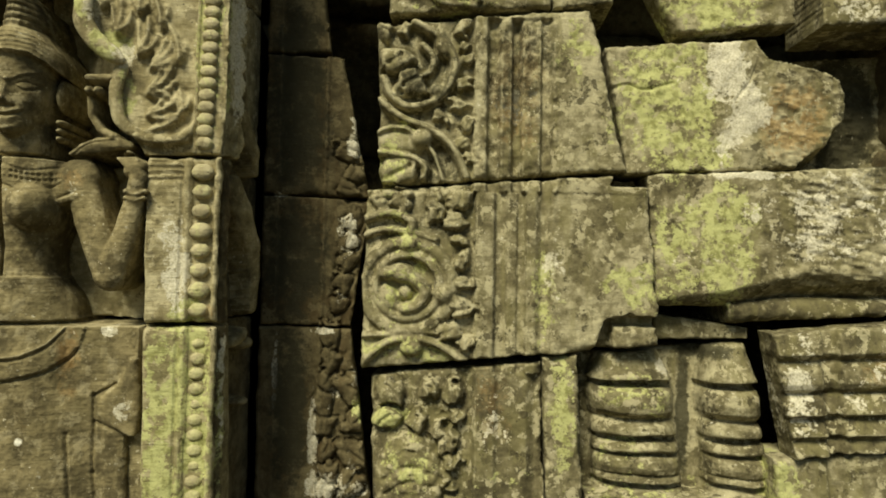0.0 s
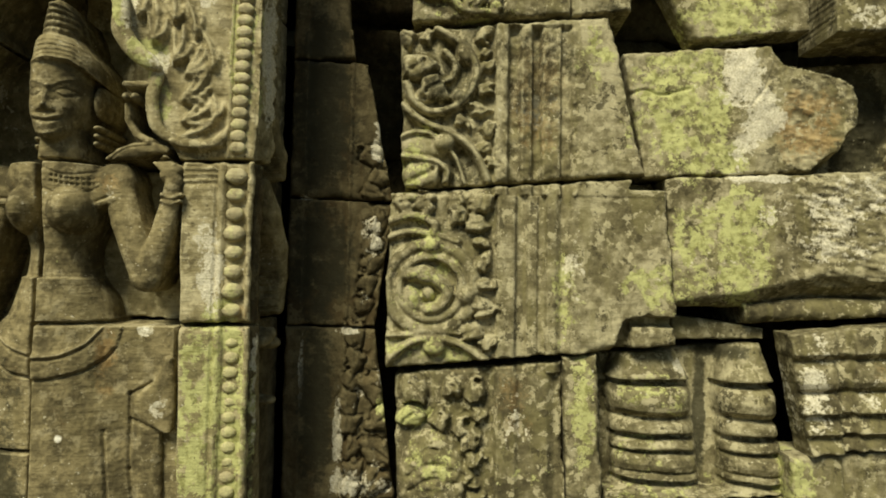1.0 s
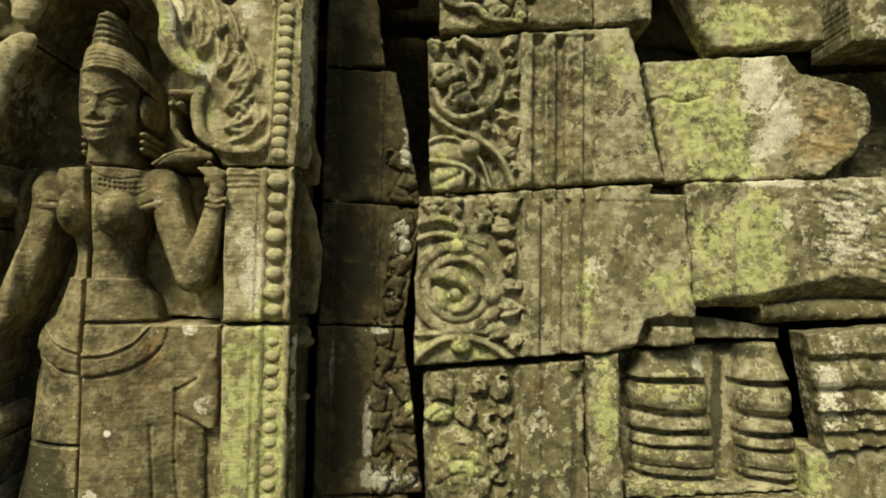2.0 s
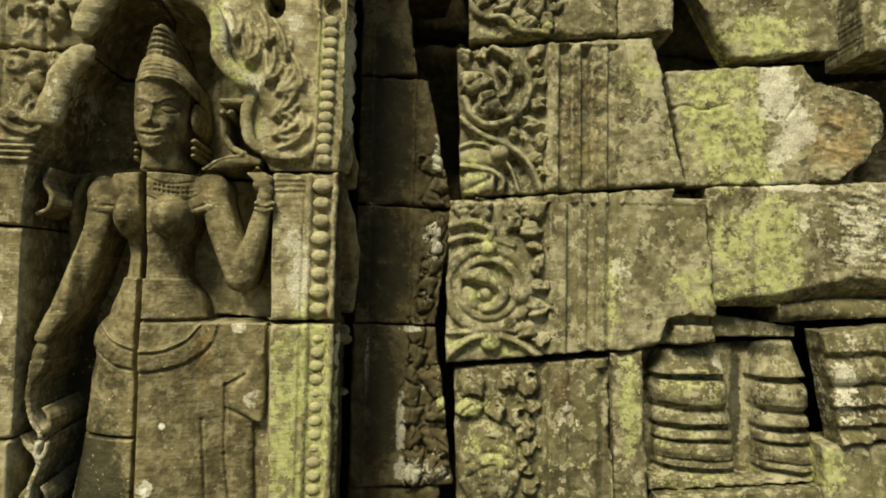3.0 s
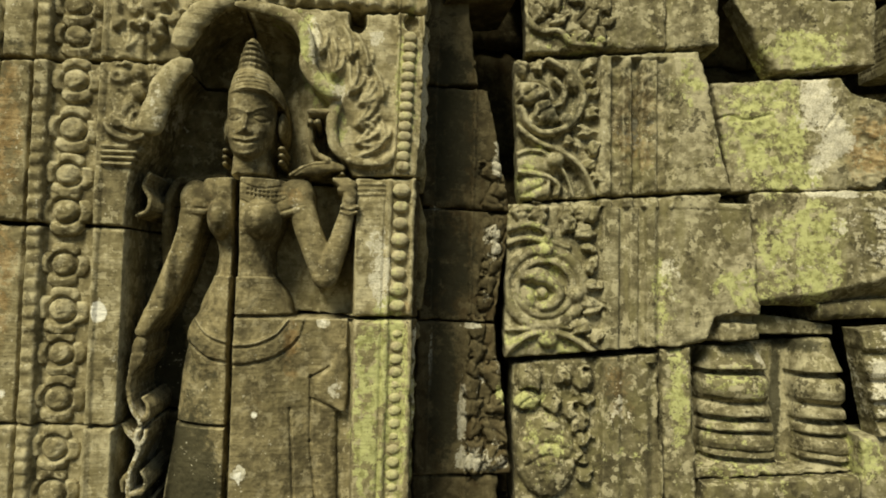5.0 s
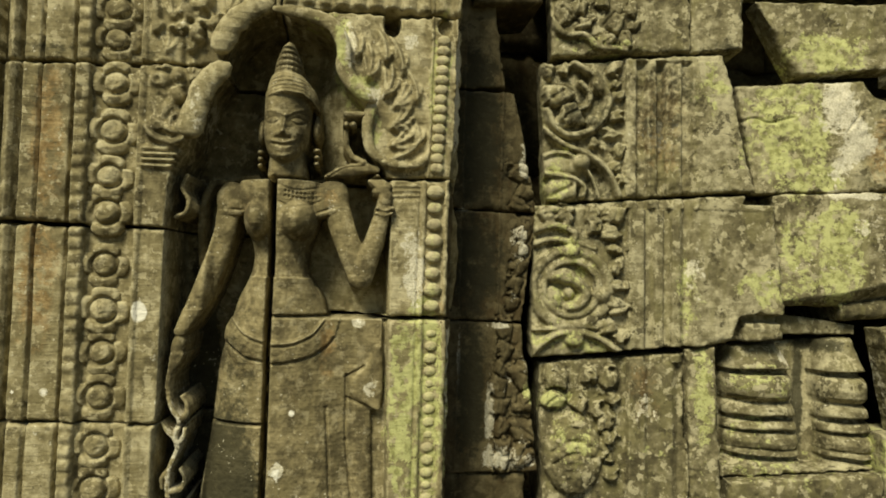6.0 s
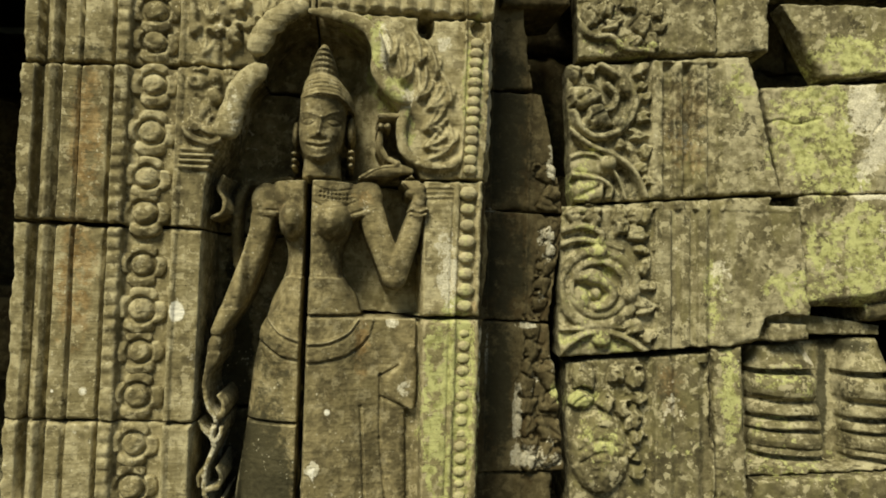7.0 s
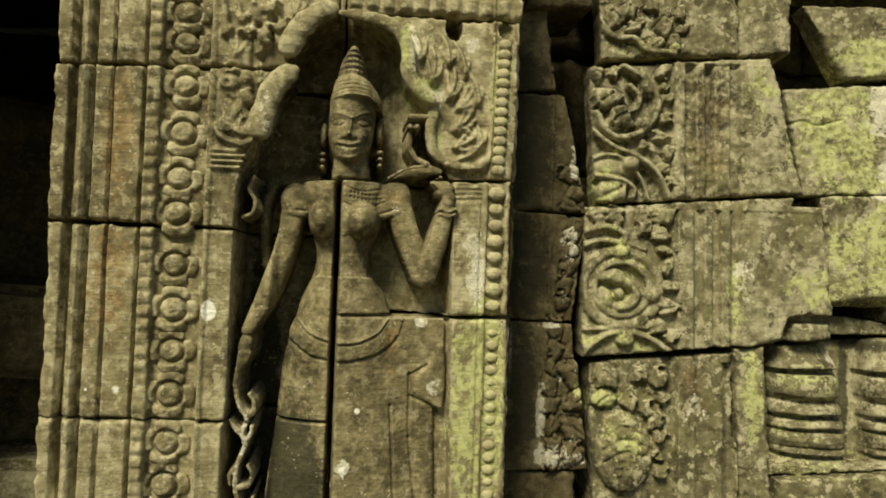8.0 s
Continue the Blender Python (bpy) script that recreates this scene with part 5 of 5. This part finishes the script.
def right_masks(u, z):
    return {
        "lichen": spots(u, z, (0.874, 1.885, 0.1365, 0.1593, 0.50), (0.881, 1.993, 0.1138, 0.0683, 0.46), (0.925, 1.803, 0.1024, 0.0683, 0.42), (0.986, 1.618, 0.0796, 0.1479, 0.52), (0.896, 1.592, 0.0910, 0.1479, 0.36), (0.811, 1.532, 0.0796, 0.0569, 0.42),
                        (0.337, 1.521, 0.0910, 0.1251, 0.28), (0.317, 1.614, 0.0683, 0.0683, 0.30), (0.302, 1.756, 0.0455, 0.0683, 0.40), (0.312, 1.840, 0.0569, 0.0455, 0.28), (0.684, 2.015, 0.0455, 0.0910, 0.32),
                        (0.962, 2.103, 0.1251, 0.0683, 0.48), (0.619, 1.504, 0.0455, 0.1365, 0.30), (0.351, 1.143, 0.0796, 0.1024, 0.26), (0.555, 1.138, 0.0910, 0.1024, 0.20), (0.660, 1.232, 0.0341, 0.1706, 0.35),
                        (0.412, 2.110, 0.1365, 0.0455, 0.32), (0.823, 1.305, 0.0910, 0.0910, 0.18), (0.833, 1.095, 0.1820, 0.0400, 0.26), (0.790, 1.290, 0.0900, 0.0500, 0.26), (0.800, 1.180, 0.0900, 0.0500, 0.28), (0.314, 1.243, 0.0569, 0.0455, 0.35), (1.086, 1.135, 0.0341, 0.0683, 0.45), (0.346, 1.382, 0.1138, 0.0455, 0.28)),
        "bloom": spots(u, z, (0.995, 1.983, 0.0683, 0.1138, 0.56), (1.034, 1.900, 0.0683, 0.0796, 0.52), (1.194, 1.668, 0.2161, 0.1479, 0.33), (0.994, 1.840, 0.0455, 0.0683, 0.40), (1.027, 1.758, 0.1251, 0.0159, 0.5),
                       (0.568, 1.893, 0.0683, 0.0683, 0.32), (0.548, 1.643, 0.1365, 0.0796, 0.16), (0.867, 1.357, 0.0455, 0.0228, 0.42), (1.115, 1.325, 0.0450, 0.1479, 0.40), (1.260, 1.330, 0.1000, 0.1000, 0.26), (1.255, 1.408, 0.0683, 0.0683, 0.3), (0.531, 1.228, 0.0455, 0.1251, 0.25), (0.427, 1.963, 0.0683, 0.1024, 0.10),
                       (1.258, 2.106, 0.0683, 0.0455, 0.40), (0.641, 1.551, 0.0341, 0.1024, 0.3), (1.000, 1.265, 0.0569, 0.1024, 0.18)),
        "rust": spots(u, z, (1.124, 1.872, 0.1024, 0.1024, 0.80), (1.277, 1.903, 0.0910, 0.1251, 0.35), (1.265, 1.374, 0.0683, 0.0683, 0.5), (1.106, 1.760, 0.0114, 0.0228, 0.5), (0.507, 1.329, 0.0341, 0.0455, 0.35), (0.560, 1.930, 0.0750, 0.1800, 0.60), (0.530, 1.273, 0.0683, 0.1138, 0.45)),
        # Stains, plus painted shade: broken end, scar, scroll hollows, gaps between the bars.
        "algae": spots(u, z, (1.300, 1.916, 0.0950, 0.1800, 0.95), (1.110, 2.030, 0.0700, 0.0450, 0.60), (1.121, 2.018, 0.0796, 0.0341, 0.40), (0.590, 2.026, 0.1024, 0.0683, 0.30), (0.556, 1.950, 0.0700, 0.1479, 0.46), (0.380, 1.962, 0.1024, 0.1365, 0.36), (0.396, 1.758, 0.0683, 0.0683, 0.34), (0.386, 1.651, 0.1024, 0.0683, 0.26), (0.458, 1.500, 0.0341, 0.1251, 0.28), (0.417, 1.269, 0.1024, 0.1024, 0.22), (0.925, 1.260, 0.0180, 0.1600, 0.75), (0.700, 1.250, 0.0160, 0.1400, 0.60), (0.960, 1.395, 0.0700, 0.0300, 0.60), (0.575, 1.297, 0.0683, 0.0796, 0.18), (0.516, 1.456, 0.0683, 0.1024, 0.12), (0.868, 1.720, 0.0569, 0.0455, 0.22), (0.707, 2.125, 0.0683, 0.0569, 0.36), (0.946, 1.479, 0.1593, 0.0137, 0.30), (0.547, 1.330, 0.0455, 0.0455, 0.3), (0.922, 1.241, 0.0182, 0.1365, 0.2)),
    }


right = wall("wall_right", "slumped wall of carved mossy sandstone blocks with wide open joints")


def rblock(corners, carve=carve_right, lean=(0, 0, 0), cell=0.0028, edge=0.009, deep=0.3, wear=0.0042, material=None):
    return stone_block(right, corners, on_right, carve, right_masks, deep, cell, edge, wear, lean, material or MOSSY)


def top_carve(u, z):
    h = profile(u, (0, -0.006), (0.477, -0.006), (0.484, 0.0), (0.610, 0.0), (3, -0.004))
    for cu, cz, size, turn in ((0.323, 2.200, 0.0296, 120), (0.358, 2.215, 0.0228, 60), (0.414, 2.224, 0.0205, 80), (0.449, 2.174, 0.0228, 60), (0.484, 2.211, 0.0171, 80), (0.428, 2.129, 0.0205, 20), (0.470, 2.137, 0.0182, 100), (0.491, 2.167, 0.0159, 70), (0.372, 2.172, 0.0182, 10)):
        h = lobe(h, u, z, cu, cz, size, turn, 0.022, -0.006)
    h = stem(h, u, z, [(0.290, 2.177), (0.323, 2.141), (0.372, 2.139), (0.407, 2.111), (0.470, 2.104)], 0.0102, 0.018, -0.006)
    return h


def broken(u, z):
    """A rounded break at the block's end, and a scooped scar on its top edge."""
    h = 0.003 * rough(u, z, 51) + 0.002 * value_noise(u, z, 0.016, 52)
    bow = np.interp(z, [1.781, 1.822, 1.877, 1.935, 1.958, 1.976, 1.990, 2.003, 2.030, 2.070], [1.135, 1.187, 1.222, 1.228, 1.222, 1.195, 1.140, 1.078, 1.052, 1.042]) + 0.008 * value_noise(u, z, 0.03, 59)
    h = groove(h, u, z, curve([(0.756, 1.934), (0.788, 1.944), (0.823, 1.932), (0.880, 1.948)]), 0.0028, 0.006)
    h = groove(h, u, z, curve([(1.006, 1.911), (1.040, 1.959), (1.058, 2.007)]), 0.0025, 0.004)
    h = h - 0.140 * np.clip((u - bow) / 0.050, 0, 1) ** 0.8 - 0.20 * np.clip(u - bow, 0, 0.15)
    h = h + 0.0022 * step(u, 1.051, 1.096) * (value_noise(u, z * 2.2, 0.013, 60) + value_noise(u, z * 1.5, 0.034, 64))
    return h - 0.007 * step(u + 0.02 * value_noise(u, z, 0.04, 58), 1.026, 1.076)


def rugged(u, z):
    """Flaking face that curls under at its lower edge."""
    far_right = step(u, 1.037, 1.149)
    h = far_right * (0.009 * rough(u * 0.6 + 0.5 * z, z * 1.1, 61) + 0.003 * value_noise(u + 0.8 * z, z * 2.5, 0.018, 62))
    under = np.interp(u, [0.834, 0.991, 1.136, 1.335], [1.501, 1.523, 1.563, 1.557])
    return h - 0.07 * np.clip((under - z) / 0.05, 0, 1) ** 1.4


def balusters(u, z):
    """Two turned window bars in half relief: a flared foot, rolls and sharp fillets with deep gaps between."""
    h = -0.096 + 0.004 * rough(u, z, 73)
    t = (1.380 - z) + 0.003 * value_noise(u, z, 0.05, 72)
    out = np.interp(t, [-0.03, -0.008, 0.020, 0.044, 0.050, 0.054, 0.062, 0.067, 0.076, 0.097, 0.115, 0.125, 0.131, 0.136, 0.143, 0.158, 0.163, 0.166, 0.173, 0.178, 0.190, 0.197, 0.200, 0.204, 0.212, 0.226, 0.240, 0.244, 0.248, 0.257, 0.260, 0.268, 0.273, 0.290],
                    [0.040, 0.044, 0.054, 0.068, 0.068, 0.034, 0.032, 0.056, 0.068, 0.071, 0.066, 0.050, 0.036, 0.046, 0.062, 0.066, 0.060, 0.030, 0.030, 0.054, 0.064, 0.060, 0.036, 0.044, 0.060, 0.065, 0.058, 0.048, 0.058, 0.060, 0.030, 0.030, 0.060, 0.064])
    broad = np.interp(t, [-0.03, -0.008, 0.020, 0.050, 0.058, 0.080, 0.130, 0.150, 0.290], [0.70, 0.74, 0.86, 1.00, 0.93, 1.00, 0.96, 1.00, 1.03])
    broad = broad * (0.94 + 0.9 * (out - 0.030))
    for cu, w in ((0.803, 0.093), (1.006, 0.066)):
        d = np.abs((u - cu - 0.085 * t) / (w * broad)) ** 2.4
        h = np.where(d < 1, np.maximum(h, -0.096 + (out + 0.016) * np.maximum(1 - d, 0) ** 0.36), h)
    h = np.where(t > 0.280, np.maximum(h, -0.016 + 0.010 * rough(u, z, 74)), h)
    return h + 0.003 * rough(u, z, 71)


def banded(u, z):
    """Fragment with level mouldings, divided by a rough upright channel."""
    t = (1.440 - z) + 0.055 * (u - 1.112)
    h = np.interp(t, [0.0, 0.03, 0.042, 0.05, 0.056, 0.075, 0.10, 0.112, 0.12, 0.14, 0.16, 0.168, 0.176, 0.20, 0.21, 0.218, 0.24, 0.25],
                  [0.0, 0.004, 0.006, -0.004, -0.016, 0.0, 0.002, -0.004, -0.018, -0.004, 0.004, -0.014, -0.012, 0.004, -0.014, -0.010, 0.004, 0.0])
    h = h - 0.018 * inside(u - 0.06 * t, 1.156, 1.186, 0.012)
    return h + 0.004 * rough(u, z, 81)


# top course
rblock(((0.285, 2.377), (0.629, 2.385), (0.630, 2.105), (0.293, 2.088)), top_carve, (0.012, 0, 0), deep=0.09)
rblock(((0.636, 2.385), (0.765, 2.387), (0.759, 2.114), (0.635, 2.105)), lambda u, z: 0.004 * rough(u, z, 41), (0.006, 0, 0))
rblock(((0.790, 2.236), (1.129, 2.238), (1.124, 2.073), (0.885, 2.051)), lambda u, z: 0.005 * rough(u, z, 42) - 0.03 * np.clip((0.910 - 0.75 * (z - 2.054) - u) / 0.03, 0, 1) ** 2, (0.01, 0, 0), deep=0.06)
rblock(((1.178, 2.238), (1.397, 2.240), (1.393, 2.078), (1.180, 2.069)), lambda u, z: 0.005 * rough(u, z, 43), (0.015, 0, 0), deep=0.16)
# second course
scrolled = rblock(((0.267, 2.069), (0.714, 2.102), (0.785, 1.762), (0.283, 1.720)), lean=(0.006, 0, 0), deep=0.09)
snapped = rblock(((0.742, 2.023), (1.429, 2.069), (1.429, 1.788), (0.789, 1.755)), broken, (0.004, 0, 0))
# third course
medallion = rblock(((0.256, 1.712), (0.824, 1.753), (0.852, 1.405), (0.254, 1.344)), lambda u, z: carve_right(u, z) - 0.09 * step(u - 0.5 * (z - 1.749), 0.759, 0.768) * step(z, 1.725, 1.734), (0.018, 0, 0))
rblock(((0.830, 1.753), (1.385, 1.785), (1.377, 1.496), (0.845, 1.485)), rugged, (0.010, 0, 0))
rblock(((0.991, 1.498), (1.378, 1.528), (1.377, 1.479), (1.002, 1.453)), lambda u, z: -0.05 + 0.03 * np.sqrt(np.clip(1 - ((z - 1.481) / 0.03) ** 2, 0, 1)), edge=0.012)
rblock(((0.854, 1.465), (1.051, 1.442), (1.051, 1.418), (0.854, 1.412)), lambda u, z: np.full(u.shape, -0.06), edge=0.006)
# fourth course
rblock(((0.273, 1.329), (0.615, 1.366), (0.630, 0.953), (0.288, 0.939)), lean=(0.008, 0, 0))
rblock(((0.618, 1.376), (0.688, 1.383), (0.708, 0.956), (0.633, 0.953)), lambda u, z: 0.008 + 0.0 * u, edge=0.014)
turned = rblock(((0.692, 1.378), (1.050, 1.410), (1.090, 1.102), (0.709, 1.072)), balusters)
rblock(((0.714, 1.068), (1.070, 1.097), (1.073, 0.971), (0.714, 0.957)), lambda u, z: 0.006 * rough(u, z, 44), (0.012, 0, 0))
fragment = rblock(((1.064, 1.436), (1.376, 1.472), (1.370, 1.222), (1.104, 1.196)), banded, (0.035, 0, 0), deep=0.045)
rblock(((1.069, 1.188), (1.369, 1.216), (1.363, 0.983), (1.075, 0.971)), banded, (0.020, 0, 0), deep=0.11)
tagged(medallion, "block carved with a mossy ring medallion and leaves")
tagged(turned, "block carved with two ringed window bars")
tagged(scrolled, "block carved with a leafy scroll and upright fillets")
tagged(snapped, "plain block with yellow lichen and a rusty broken end")
tagged(fragment, "pale tilted fragment with level mouldings")
# plain courses out of sight
base = 0.946
for a, b in ((0.262, 0.72), (0.725, 1.39)):
    for low, high in ((0.0, 0.32), (0.32, 0.62), (0.62, base)):
        rblock(((a, high - G), (b, high - G), (b, low), (a, low)), flat, cell=0.02)
    for low, high in ((2.36, 2.66), (2.66, 2.95)):
        rblock(((a, high - G), (b, high - G), (b, low), (a, low)), flat, cell=0.02)

# ---- dark-toned walls added behind the joints and the doorway to keep light out ----


def plain_wall(name, label, a, b, thick, top, courses, material):
    """A wall of plain courses from a to b on the plan."""
    ob = wall(name, label)
    (ax, ay), (bx, by) = a, b
    long = math.hypot(bx - ax, by - ay)
    du, dv = (bx - ax) / long, (by - ay) / long
    where = lambda u, z, h: (ax + du * u + dv * h, ay + dv * u - du * h, z)
    rng = random.Random(5)
    for k in range(courses):
        u, low, high = 0.0, top * k / courses, top * (k + 1) / courses
        while u < long - 0.01:
            v = min(long, u + rng.uniform(0.5, 0.9))
            v = long if long - v < 0.3 else v
            stone_block(ob, ((u, high - G), (v - G, high - G), (v - G, low), (u, low)), where, flat, no_masks, thick, 0.03, 0.02, 0.02, (rng.uniform(-0.02, 0.02), 0, 0), material)
            u = v
    return ob


plain_wall("wall_behind", "dark plain stone wall deep behind the open joints and the doorway", (-3.2, 3.2), (1.6, 3.2), 0.3, 2.95, 8, SHADED)
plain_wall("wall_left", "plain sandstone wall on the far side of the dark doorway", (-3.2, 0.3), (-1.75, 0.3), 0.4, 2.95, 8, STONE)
plain_wall("wall_end", "dark end wall of the passage", (-3.2, 3.5), (-3.2, 0.3), 0.3, 2.95, 8, SHADED)
plain_wall("wall_end_right", "end wall of the slumped stretch", (1.40, 3.5), (1.40, 0.06), 0.3, 2.95, 8, SHADED)
plain_wall("wall_backing", "dark core wall behind the slumped blocks", (0.02, 0.62), (1.6, 0.62), 0.2, 2.95, 8, SHADED)
plain_wall("wall_passage", "shaded flank of the pilaster inside the passage", (-0.86, 3.2), (-0.86, 0.3), 0.5, 2.95, 8, SHADED)
# Unseen blocks added over the doorway to cut the sky light inside.
sky_block = wall("wall_sky_block", "plain sandstone lintel over the dark doorway")
for low, high in ((2.32, 2.64), (2.64, 2.95)):
    stone_block(sky_block, ((-1.75, high - G), (-0.9, high - G), (-0.9, low), (-1.75, low)), lambda u, z, h: (u, 0.3 - h, z), deep=0.4, cell=0.03)
# Unseen slab added to keep sky light out of the passage and joints.
bm = bmesh.new()
bmesh.ops.create_cube(bm, size=1.0, matrix=Matrix.LocRotScale((-0.9, 1.8, 3.05), None, (5.2, 3.5, 0.2)))
bmesh.ops.bevel(bm, geom=bm.edges[:], offset=0.02, segments=2, affect="EDGES")
tagged(part("ceiling", bm, SHADED, None), "stone slabs that roof the dark passage", "ceiling", kind="structure")


# ---- tumbled stones inside the dark doorway ----


def fallen_stone(centre, size, turn, material, label):
    """A rough quarried block with worn, uneven faces."""
    bm = bmesh.new()
    bmesh.ops.create_cube(bm, size=1.0)
    bmesh.ops.scale(bm, vec=size, verts=bm.verts)
    bmesh.ops.bevel(bm, geom=bm.edges[:], offset=0.03, segments=2, affect="EDGES")
    bmesh.ops.subdivide_edges(bm, edges=bm.edges[:], cuts=4, use_grid_fill=True)
    for v in bm.verts:
        p = v.co + Vector(centre)
        v.co += 0.018 * noise.noise_vector(p * 7) + 0.008 * noise.noise_vector(p * 23)
    ob = part("fallen_stone", bm, material, None)
    ob.matrix_world = pose(*centre, *turn)
    return tagged(ob, label, "stone", "fallen stones in the doorway")


fallen_stone((-1.52, 1.45, 0.42), (0.85, 0.70, 0.86), (0, 0, 6), MOSSY, "large mossy tumbled block on the passage floor")
fallen_stone((-1.55, 1.62, 0.985), (0.60, 0.45, 0.30), (0, 0, -4), SHADED, "small dark block wedged on the mossy tumbled block")
fallen_stone((-1.50, 1.48, 1.285), (0.80, 0.62, 0.32), (0, 3, 8), SHADED, "dark worn slab lying across the tumbled pile")
fallen_stone((-1.62, 1.70, 1.80), (0.42, 0.36, 0.72), (0, 6, 10), SHADED, "tall dark block standing on top of the pile")
